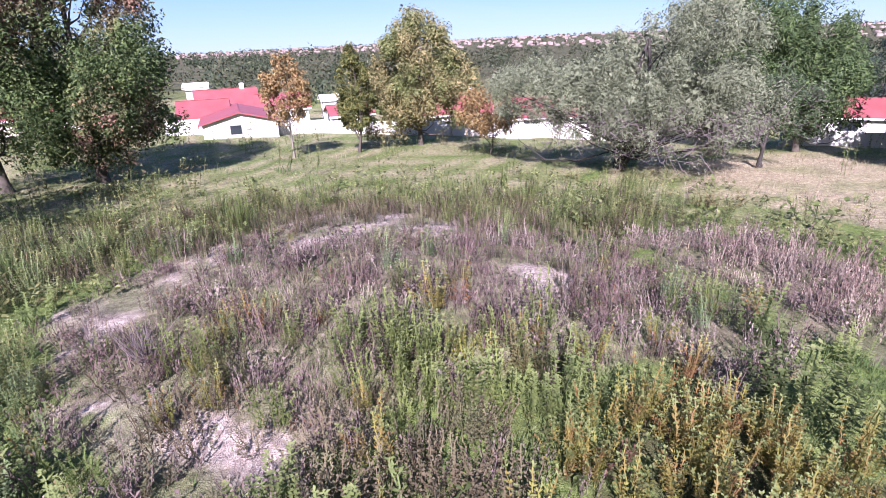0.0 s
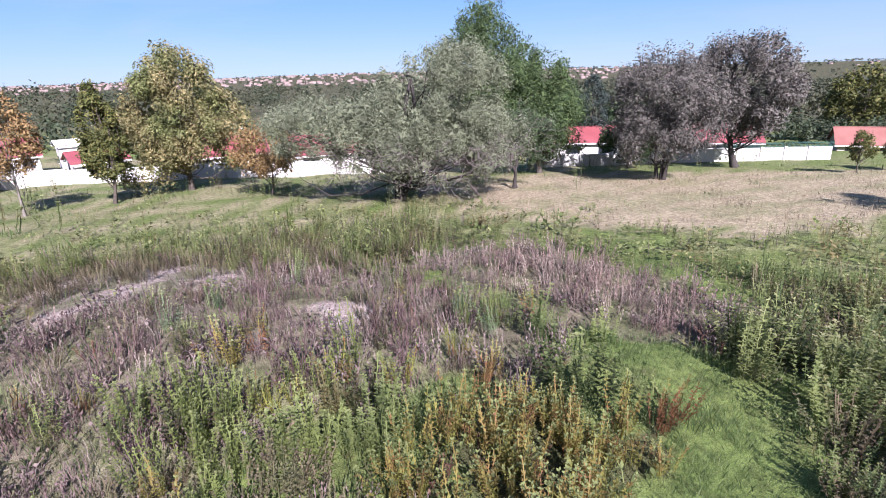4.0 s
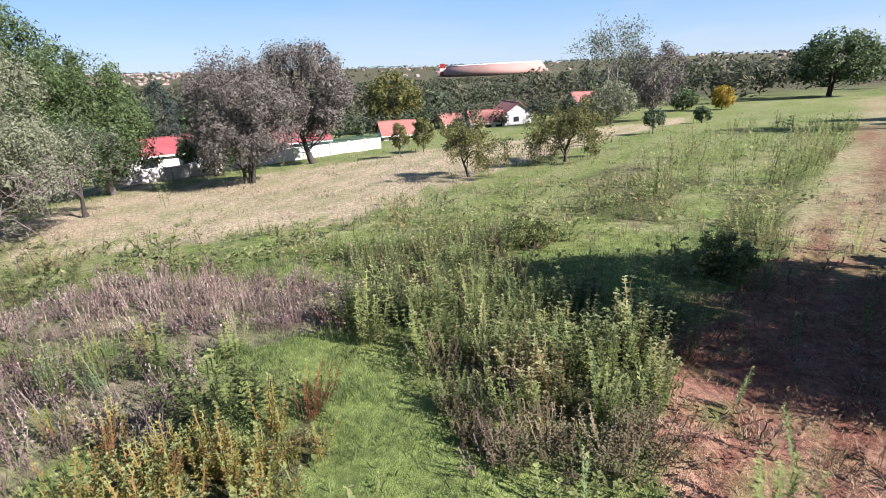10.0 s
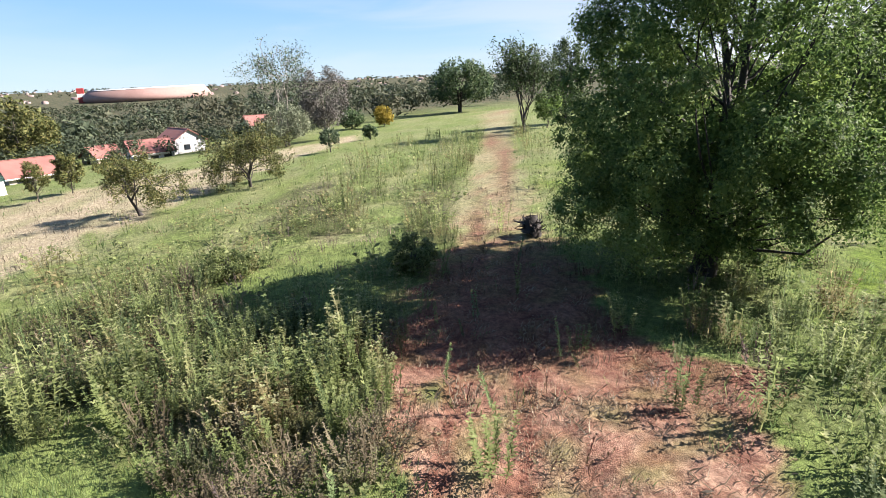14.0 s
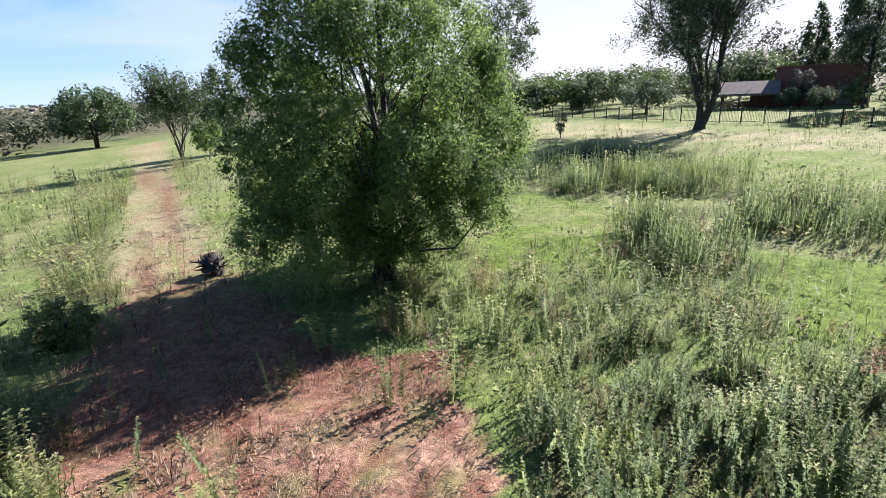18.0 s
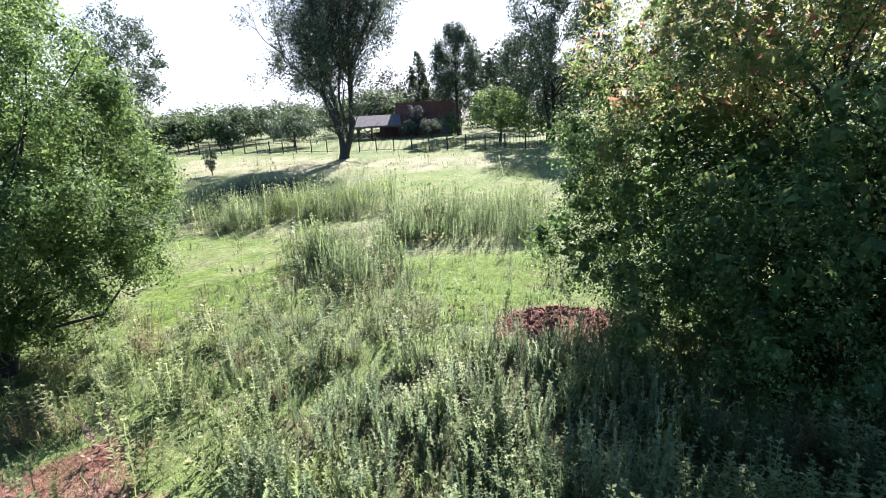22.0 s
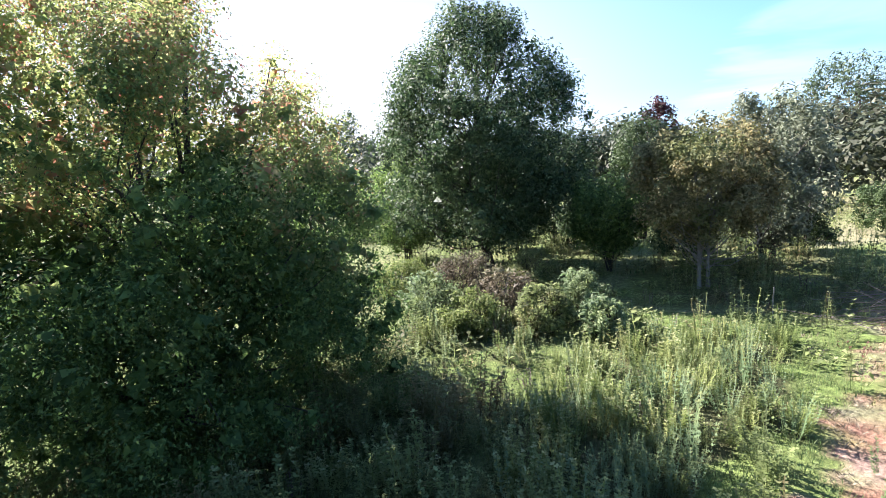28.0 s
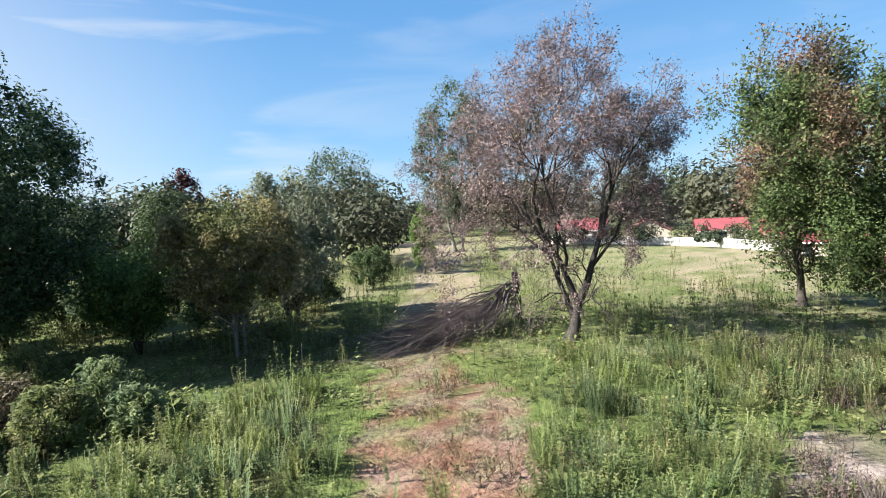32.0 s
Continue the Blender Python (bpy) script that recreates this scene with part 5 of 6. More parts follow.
tree("yellow_tree", 113.2, 125, 4.8, 5.4, L_YELLOW, M_BARK, "bright yellow round tree far down the field", 2200, (0.41, 0.27), 0.03, (0, 0), 30, 0.2, 0.1, 1, "round", 22)
tree("dark_shrub", 109.8, 128, 5.0, 7, L_OAK_DARK, M_BARK_DARK, "dark bush beside the yellow tree", 1600, (0.54, 0.34), 0.02, (0, 0), 26, 0.2, 0.1, 1, "round", 63)
branching_tree("gum_tree", 102.9, 108, 18.5, 15, L_GUM, M_BARK_PALE, M_BARK_PALE, "open gum tree with pale bare limbs", 23, 4000, (0.38, 0.18), 1, 6, 1.2, 0.6, 0.2, 0.4, 0.0, 0.6, 0.6, 0.2, 2.0)
tree("gum_tree", 107.2, 104, 14, 11.5, L_GUM_GREY, M_BARK_PALE, "grey-brown gum tree with pale stems", 6000, (0.46, 0.18), 0.12, (0, 0), 50, 0.15, 0.3, 2, "round", 24)
tree("olive_tree", 103.2, 96.6, 7.6, 9.5, L_WILLOW, M_BARK, "low grey-green tree below the gums", 4000, (0.41, 0.19), 0.12, (0, 0), 40, 0.16, 0.2, 2, "dome", 25)
tree("cypress_mass", 121.4, 160, 15, 21, L_OAK_DARK, M_BARK_DARK, "large dark domed tree at the end of the track", 7000, (0.81, 0.47), 0.1, (0, 0), 70, 0.13, 0.5, 2, "dome", 26)
branching_tree("track_tree", 128.0, 77.6, 12.4, 8.8, L_PINE, M_BARK_DARK, M_BARK_DARK, "dark tree with bare lower stems beside the track", 27, 9000, (0.36, 0.16), 3, 6, 1.1, 0.5, 0.4, 0.17, 0.0, 0.4, 0.3, 0.0, 1.6)
tree("track_tree", 132.2, 92, 14, 9, L_PINE, M_BARK_DARK, "tall dark tree beyond the track", 6000, (0.49, 0.19), 0.1, (0, 0), 50, 0.16, 0.25, 2, "tall", 28)
tree("sapling", 130.4, 84, 6.0, 5.4, L_OAK, M_BARK, "light green young tree by the track", 2200, (0.35, 0.20), 0.15, (0, 0), 30, 0.18, 0.08, 1, "round", 29)
tree("oak_tree", 147.0, 20.0, 13.4, 13.0, L_OAK, M_BARK_DARK, "dense green oak standing beside the dirt track", 84000, (0.15, 0.09), 0.06, (0, 0), 170, 0.085, 0.26, 2, "tall", 30, 0.62, 0, None, 0.5, core=2.4, lobes=((0, 0, 3.2, 5.7, 5.5, 2.5, 150),))
tree("gum_tree", 160.2, 74, 21, 12, L_GUM, M_BARK, "tall gum tree behind the oak", 6000, (0.49, 0.18), 0.25, (0, 0), 50, 0.14, 0.3, 1, "round", 31)
tree("garden_tree", 168.5, 118, 7, 9, L_OAK_DARK, M_BARK_DARK, "dark rounded garden tree behind the fence", 2600, (0.54, 0.32), 0.05, (0, 0), 34, 0.17, 0.2, 1, "dome", 32)
tree("garden_tree", 163.0, 125, 7, 12, L_OAK_DARK, M_BARK_DARK, "dark rounded garden tree behind the fence", 2600, (0.54, 0.32), 0.02, (0, 0), 34, 0.17, 0.2, 1, "dome", 33)
tree("garden_tree", 174.8, 104, 6.5, 12, L_GUM, M_BARK_DARK, "spreading low garden tree behind the fence", 3400, (0.47, 0.24), 0.15, (0, 0), 40, 0.15, 0.2, 3, "dome", 34)
branching_tree("gum_tree", 179.8, 74.5, 27, 17, L_GUM, M_BARK_DARK, M_BARK_DARK, "tall gum tree with two dark trunks in the field", 35, 36000, (0.44, 0.16), 2, 8, 0.5, 0.36, 0.45, 0.6, 0.0, 0.35, 0.7, 0.25, 2.0, shoots=3)
tree("gum_tree", 192.2, 101, 20.5, 12.5, L_GUM, M_BARK_DARK, "gum tree in front of the brick building", 11000, (0.54, 0.20), 0.2, (0, 0), 50, 0.15, 0.35, 1, "tall", 36)
tree("garden_shrub", 186.9, 103, 3.4, 4.4, L_GUM, M_BARK_DARK, "rounded garden shrub before the brick building", 1200, (0.3, 0.16), 0.15, (0, 0), 24, 0.18, 0.08, 2, "dome", 95, category="shrub")
tree("garden_shrub", 189.2, 101, 3.6, 4.6, L_GUM, M_BARK_DARK, "rounded garden shrub before the brick building", 1200, (0.3, 0.16), 0.15, (0, 0), 24, 0.18, 0.08, 2, "dome", 96, category="shrub")
tree("garden_tree", 187.6, 105.5, 6.6, 5.0, L_GUM_GREY, M_BARK_DARK, "dark greyish tree against the brick wall", 2000, (0.36, 0.2), 0.1, (0, 0), 30, 0.18, 0.12, 2, "round", 97)
tree("field_tree", 166.6, 71, 3.4, 2.6, L_GUM, M_BARK_DARK, "small thin tree in the open grass", 700, (0.24, 0.12), 0.1, (0, 0), 22, 0.18, 0.07, 2, "vase", 98, core=0.2, group=FIELD)
tree("gum_tree", 188.2, 124, 18, 6, L_PINE, M_BARK_DARK, "dark tree behind the brick building", 3000, (0.61, 0.27), 0.1, (0, 0), 34, 0.18, 0.25, 1, "tall", 37)
tree("gum_tree", 202.5, 84, 26, 21, L_GUM, M_BARK_DARK, "large gum tree behind the fence", 22000, (0.5, 0.22), 0.1, (0, 0), 70, 0.13, 0.45, 2, "round", 38)
tree("garden_tree", 196.5, 84, 8.5, 11, L_OAK, M_BARK_DARK, "green garden tree with a dark leaning trunk", 4500, (0.43, 0.24), 0.2, (0, 0), 40, 0.16, 0.22, 1, "dome", 39)
tree("garden_tree", 209, 92, 9, 12, L_OAK, M_BARK_DARK, "green garden tree behind the fence", 4000, (0.46, 0.27), 0.1, (0, 0), 40, 0.16, 0.22, 1, "dome", 40)
tree("turning_tree", 226.6, 17.5, 13.6, 16.4, L_AUTUMN, M_BARK_DARK, "dense tree turning orange and red near its top", 98000, (0.145, 0.095), 0.02, (0, 0), 200, 0.085, 0.24, 2, "tall", 41, 0.62, 0, None, 0.4, core=2.2, lobes=((-0.4, 0, 2.6, 8.0, 7.4, 2.8, 250), (-1.0, 0, 9.0, 6.0, 5.6, 3.2, 120)))
tree("gum_tree", 246.0, 118, 22, 15, L_GUM, M_BARK_DARK, "far dark gum tree on the skyline", 4000, (0.68, 0.27), 0.2, (0, 0), 44, 0.16, 0.4, 1, "round", 42)
tree("oak_tree", 260.9, 36.4, 18.2, 17.4, L_OAK_DARK, M_BARK_DARK, "tall dark green oak with a straight trunk", 44000, (0.27, 0.16), 0.1, (0, 0), 130, 0.11, 0.32, 1, "tall", 43, 0.62, core=0.9, lobes=((0, 0, 4.8, 7.8, 7.2, 3.0, 90),))
tree("young_oak", 252.0, 42, 8.8, 8.5, L_OAK, M_BARK_DARK, "yellowish green bushy tree between the oaks", 9000, (0.24, 0.14), 0.02, (0, 0), 50, 0.15, 0.16, 2, "dome", 81)
tree("thicket_tree", 268.0, 47, 10.5, 9, L_OAK_DARK, M_BARK_DARK, "dark bushy tree in the thicket", 7000, (0.28, 0.16), 0.02, (0, 0), 46, 0.16, 0.16, 3, "round", 82)
tree("thicket_tree", 277.0, 49, 11.0, 9, L_PINE, M_BARK_DARK, "dark green tree in the thicket", 7000, (0.28, 0.14), 0.04, (0, 0), 46, 0.16, 0.16, 2, "tall", 83)
tree("thicket_tree", 243.0, 38, 9.0, 8, L_OAK, M_BARK_DARK, "green bushy tree behind the turning tree", 7000, (0.26, 0.15), 0.02, (0, 0), 46, 0.16, 0.16, 3, "dome", 84)
tree("low_tree", 273.7, 34.7, 6.6, 8.4, L_OAK, M_BARK_DARK, "low green tree with many thin stems", 6000, (0.30, 0.16), 0.1, (0, 0), 44, 0.15, 0.1, 4, "vase", 44, 0.4, core=0.8)
tree("poplar_tree", 282.5, 30.1, 9.4, 8.0, L_GOLD, M_BARK_PALE, "tree with fading yellow leaves and pale thin stems", 14000, (0.23, 0.16), 0.22, (0, 0), 70, 0.13, 0.13, 3, "round", 45, 0.5, core=0.8)
tree("olive_tree", 288.2, 37.5, 11.0, 8.5, L_WILLOW, M_BARK, "grey-green tree behind the fading one", 9000, (0.32, 0.16), 0.08, (0, 0), 50, 0.15, 0.2, 2, "round", 46)
tree("maroon_tree", 278.4, 98, 17.5, 11, L_MAROON, M_BARK, "far tree with maroon autumn leaves", 2600, (0.68, 0.41), 0.1, (0, 0), 34, 0.17, 0.25, 1, "tall", 47)
tree("pine_tree", 275.3, 95, 14.5, 8.0, L_PINE, M_BARK, "far dark green pine tree", 2600, (0.68, 0.27), 0.1, (0, 0), 34, 0.17, 0.25, 1, "tall", 48)
tree("gum_tree", 293.8, 125, 25, 21, L_GUM, M_BARK_DARK, "large far gum tree with hanging leaves", 7000, (0.68, 0.27), 0.1, (0, 0), 60, 0.14, 0.5, 2, "round", 49)
tree("red_tree", 298.2, 150, 14, 9.5, L_RED, M_BARK_DARK, "round tree turning red and orange", 3000, (0.61, 0.41), 0.15, (0, 0), 34, 0.18, 0.2, 1, "dome", 50)
tree("red_tree", 295.0, 155, 8, 6.5, L_RED, M_BARK_DARK, "small tree with crimson leaves", 1500, (0.61, 0.41), 0.15, (0, 0), 24, 0.18, 0.15, 1, "dome", 51)
tree("gum_tree", 306.3, 96, 33, 20, L_GUM, M_BARK_PALE, "tall gum tree with hanging leaves behind the bare tree", 12000, (0.57, 0.20), 0.12, (0, 0), 60, 0.14, 0.4, 2, "tall", 52)
tree("slender_tree", 302.3, 62, 8.5, 4.0, L_OAK, M_BARK, "slim green tree beside the track", 3000, (0.35, 0.20), 0.03, (0, 0), 34, 0.17, 0.12, 1, "tall", 53)
branching_tree("dying_tree", 318.0, 28.7, 15.8, 14.6, L_DRY, M_BARK_DARK, M_TWIG, "large half-bare tree with withered pinkish leaves", 54, 84000, (0.105, 0.07), 1, 9, 0.75, 0.58, 0.12, 0.36, 0.06, 0.16, 0.1, 0.12, 2.8, (-0.7, -0.6), shoots=3)


def woods(name, label, n, az0, az1, r0, r1, h0, h1, mat, quads, size, seed, wide=(0.9, 1.5)):
    """A far belt of trees: many clumped crowns over short trunks, in one mesh."""
    r = np.random.default_rng(seed)
    az, d = np.radians(r.uniform(az0, az1, n)), np.sqrt(r.uniform(r0 ** 2, r1 ** 2, n))
    x, y = d * np.sin(az), d * np.cos(az)
    z, h = ground_z(x, y), r.uniform(h0, h1, n)
    w = h * r.uniform(*wide, n)
    k, quads, size = 9, quads * 2, (size[0] * 0.74, size[1] * 0.74)
    c = r.normal(0, 1, (n, k, 3))
    c /= np.linalg.norm(c, axis=2, keepdims=True)
    c = c * np.stack([w * 0.34, w * 0.34, h * 0.26], 1)[:, None] + np.stack([x, y, z + h * 0.6], 1)[:, None]
    pick = r.integers(0, k, (n, quads))
    e = r.normal(0, 1, (n, quads, 3))
    e /= np.linalg.norm(e, axis=2, keepdims=True)
    p = np.take_along_axis(c, pick[..., None], 1) + e * (w * 0.24)[:, None, None] * r.random((n, quads, 1)) ** 0.3 * np.array([1, 1, 0.85])
    v, f = leaves(p.reshape(-1, 3), e.reshape(-1, 3) * 0.8 + np.array([0, 0, 0.5]), size[0], size[1], r, 0.0, True)
    return tagged(new(name, mesh_from(name, v, f, [mat])), label, "trees", kind="stuff")


woods("valley_woods", "dense dark woodland filling the valley", 460, 52, 118, 140, 460, 8, 13, L_WOOD, 84, (1.9, 1.1), 201)
woods("house_garden_trees", "green trees among the orange-roofed houses", 90, 75, 105, 106, 145, 3, 5.5, L_WOOD, 140, (0.7, 0.45), 210)
woods("far_valley_woods", "distant woodland below the stadium", 560, 40, 135, 460, 950, 8, 13, L_WOOD, 44, (3.0, 1.9), 202)
woods("wall_trees", "dark garden trees behind the white wall", 46, 50, 80, 92, 170, 8, 13, L_WOOD, 260, (1.0, 0.6), 212)
woods("hillside_trees", "trees covering the far hillside", 420, -18, 62, 300, 1400, 8, 13, L_WOOD, 46, (3.0, 1.9), 214)
woods("garden_trees", "garden trees behind the red-roofed houses", 120, -18, 66, 112, 330, 8, 14, L_WOOD, 150, (1.2, 0.7), 203)
woods("house_trees", "dark trees behind the far houses", 44, 306, 348, 140, 210, 15, 21, L_WOOD, 260, (1.9, 1.2), 204)
woods("hedge_trees", "bright green trees behind the park fence", 90, 154, 187, 120, 180, 6, 11, L_HEDGE, 290, (1.05, 0.6), 205)
woods("park_gums", "tall dark trees behind the brick building", 26, 184, 218, 124, 165, 12, 19, L_WOOD, 300, (1.1, 0.7), 216, (0.6, 0.9))
woods("park_shrubs", "bright green shrubs and small trees in the park", 34, 190, 222, 82, 112, 3, 7, L_HEDGE, 320, (0.6, 0.4), 213)
woods("park_trees", "dark trees beyond the park", 60, 190, 262, 105, 190, 11, 18, L_WOOD, 230, (1.7, 1.1), 206)
woods("west_thicket", "dark thicket behind the western trees", 34, 238, 297, 58, 95, 9, 14, L_WOOD, 480, (0.95, 0.6), 211)
woods("west_trees", "trees beyond the dark oak", 60, 256, 312, 120, 220, 11, 17, L_WOOD, 230, (1.7, 1.1), 207)
woods("track_end_trees", "trees round the far end of the track", 60, 116, 158, 165, 420, 7, 12, L_WOOD, 110, (1.5, 0.9), 208)
woods("ridge_trees", "scattered trees on the far hills", 1200, -10, 140, 1500, 3300, 7, 13, L_WOOD, 12, (6, 3.5), 209)


# ---- houses ----
def roof_gable(w, d, eaves, ridge, over, thick=0.14):
    """A pitched roof along x with overhang, as a closed slab."""
    bm = bmesh.new()
    W, D = w / 2 + over, d / 2 + over
    drop = (ridge - eaves) / (d / 2) * over
    prof = [(-D, eaves - drop), (0, ridge), (D, eaves - drop), (D, eaves - drop + thick), (0, ridge + thick * 1.15), (-D, eaves - drop + thick)]
    ends = [[bm.verts.new((sx * W, y, z)) for y, z in prof] for sx in (-1, 1)]
    n = len(prof)
    for i in range(n):
        bm.faces.new((ends[0][i], ends[0][(i + 1) % n], ends[1][(i + 1) % n], ends[1][i]))
    for e in ends:
        for q in ((0, 1, 4, 5), (1, 2, 3, 4)):
            bm.faces.new([e[i] for i in q])
    bmesh.ops.recalc_face_normals(bm, faces=bm.faces)
    return bm


def house(az, dist, rz, w, d, eaves, ridge, wall_mat, roof_mat, label, windows=3, doors=1, chimney=False, lift=0.0):
    """A single-storey house: walls with gables, a pitched roof, windows and a door on the front."""
    x, y = dist * math.sin(radians(az)), dist * math.cos(radians(az))
    h = empty("house", x, y, gz(x, y) - 0.15 + lift, rz)
    bm = bmesh.new()
    prof = [(-d / 2, -1.2), (d / 2, -1.2), (d / 2, eaves), (0, ridge), (-d / 2, eaves)]
    ends = [[bm.verts.new((sx * w / 2, yy, zz)) for yy, zz in prof] for sx in (-1, 1)]
    for i in range(5):
        bm.faces.new((ends[0][i], ends[0][(i + 1) % 5], ends[1][(i + 1) % 5], ends[1][i]))
    for e in ends:
        bm.faces.new(e)
    bmesh.ops.recalc_face_normals(bm, faces=bm.faces)
    part("wall", bm, wall_mat, h)
    rf = part("roof", roof_gable(w, d, eaves, ridge, 0.45), roof_mat, h)
    for sy in (-1, 1):
        part("fascia", box(bmesh.new(), -w / 2 - 0.45, sy * (d / 2 + 0.46) - 0.02, eaves - 0.42, w / 2 + 0.45, sy * (d / 2 + 0.46) + 0.02, eaves - 0.2), M_WHITE, rf)
    part("ridge_cap", box(bmesh.new(), -w / 2 - 0.4, -0.16, ridge + 0.12, w / 2 + 0.4, 0.16, ridge + 0.2, 0.03), roof_mat, rf)

    def opening(name, cx, z0, ww, hh, side):
        axis = side in ("front", "back")
        s = -1 if side in ("front", "left") else 1
        o = (d if axis else w) / 2

        def b(a0, a1, z0_, z1_, p0, p1):
            lo, hi = sorted((s * (o + p0), s * (o + p1)))
            return box(bmesh.new(), a0, lo, z0_, a1, hi, z1_) if axis else box(bmesh.new(), lo, a0, z0_, hi, a1, z1_)
        fr = part(name, b(cx - ww / 2 - 0.06, cx + ww / 2 + 0.06, z0 - 0.06, z0 + hh + 0.06, -0.1, 0.03), M_GREY if name == "window" else M_BARK, h)
        part("pane" if name == "window" else "panel", b(cx - ww / 2, cx + ww / 2, z0, z0 + hh, -0.05, 0.045), M_GLASS, fr)
        if name == "window":
            part("sill", b(cx - ww / 2 - 0.12, cx + ww / 2 + 0.12, z0 - 0.14, z0 - 0.06, 0, 0.1), M_WHITE, fr)
    for i in range(windows):
        cx = -w / 2 + w * (i + 0.5) / windows
        opening("window", cx, 1.0, 1.3, 1.1, "front")
    for i in range(doors):
        opening("door", -w / 2 + w * (i + 1) / (doors + windows), 0.1, 0.9, 2.0, "front")
    opening("window", 0.6, 1.0, 1.2, 1.0, "left")
    opening("window", 0.6, 1.0, 1.2, 1.0, "right")
    if chimney:
        part("chimney", box(bmesh.new(), w / 4, -0.35, ridge - 0.8, w / 4 + 0.7, 0.35, ridge + 0.9, 0.03), M_WHITE, h)
    return tagged(h, label, "house", "houses beyond the wall")


RED_WHITE = "white house with red metal roof"
ORANGE_WHITE = "house with orange tiled roof"
house(358.6, 75, 92, 13, 8.5, 2.3, 3.4, M_WHITE, M_ROOF, RED_WHITE + " and a gable end", 3, 1)
house(355.6, 82, 0, 6, 7, 2.4, 4.2, M_WHITE, M_ROOF, RED_WHITE, 2, 1)
house(357.8, 96, 5, 9, 8, 3.0, 5.4, M_WHITE, M_ROOF, RED_WHITE + " behind others", 3, 1, True)
house(3.0, 94, -5, 8, 7, 2.8, 4.7, M_WHITE, M_ROOF, RED_WHITE + " behind others", 3, 1)
house(355.3, 104, 0, 3.4, 3.4, 5.9, 6.3, M_WHITE, M_WHITE, "narrow white upper storey behind red roofs", 1, 0)
house(7.7, 100, 0, 3.0, 3.0, 3.9, 4.3, M_WHITE, M_WHITE, "narrow white upper storey behind red roofs", 1, 0)
house(41.4, 70, -40, 3.2, 3.0, 3.4, 4.3, M_WHITE, M_BLUE, "small white shed with a blue roof", 1, 0)
house(9.5, 84, 0, 6, 6, 2.2, 3.2, M_WHITE, M_ROOF, RED_WHITE + " behind the wall", 2, 1)
house(20.5, 80, -15, 10, 7, 2.7, 4.8, M_WHITE, M_ROOF, RED_WHITE + " partly behind trees", 3, 1, True)
house(31, 78, -25, 11, 8, 2.6, 4.6, M_WHITE, M_ROOF, RED_WHITE + " behind the large grey tree", 3, 1)
house(42, 78, -40, 8, 8, 2.6, 4.6, M_WHITE, M_ROOF, RED_WHITE + " behind the large grey tree", 3, 1)
house(57.8, 82, -52, 9, 7, 2.9, 4.5, M_WHITE, M_ROOF, RED_WHITE + " behind the white wall", 2, 1)
house(69.5, 84, -60, 11, 8, 2.8, 4.6, M_WHITE, M_ROOF, RED_WHITE + " behind the gum trees", 2, 1)
house(81.0, 103, -70, 6.5, 7, 2.6, 4.6, M_CREAM, M_TILE, ORANGE_WHITE, 2, 1, False, -1.2)
house(86.6, 125, -60, 5, 6, 2.6, 4.4, M_CREAM, M_TILE, ORANGE_WHITE + " among trees", 2, 1, False, -1.2)
house(90.4, 118, -80, 7, 8, 2.8, 4.8, M_WHITE, M_TILE, ORANGE_WHITE + " among trees", 3, 1, False, -1.2)
house(93.2, 122, 20, 8, 6.5, 2.8, 4.9, M_WHITE, M_TILE, ORANGE_WHITE + " with its gable to the field", 2, 1)
house(100.4, 150, -80, 6, 7, 2.8, 5.0, M_CREAM, M_TILE, ORANGE_WHITE + " below the gum trees", 2, 1)
house(341.3, 90, 15, 11, 8, 2.6, 4.5, M_CREAM, M_ROOF, "cream house with a red roof behind the maples", 3, 1)
house(325.9, 120, 125, 12, 8, 2.6, 4.8, M_CREAM, M_ROOF, "cream house with a red roof and white fence", 3, 1)
house(332.4, 124, 35, 9, 8, 2.6, 4.6, M_CREAM, M_ROOF, "cream house with a red roof and white fence", 3, 1)
house(319.5, 122, 34, 10, 8, 2.8, 4.8, M_WHITE, M_ROOF, RED_WHITE + " behind the bare tree", 3, 1)
house(338.5, 110, 24, 10, 8, 2.8, 5.2, M_CREAM, M_ROOF, "cream house with a red roof behind the maples", 3, 1)


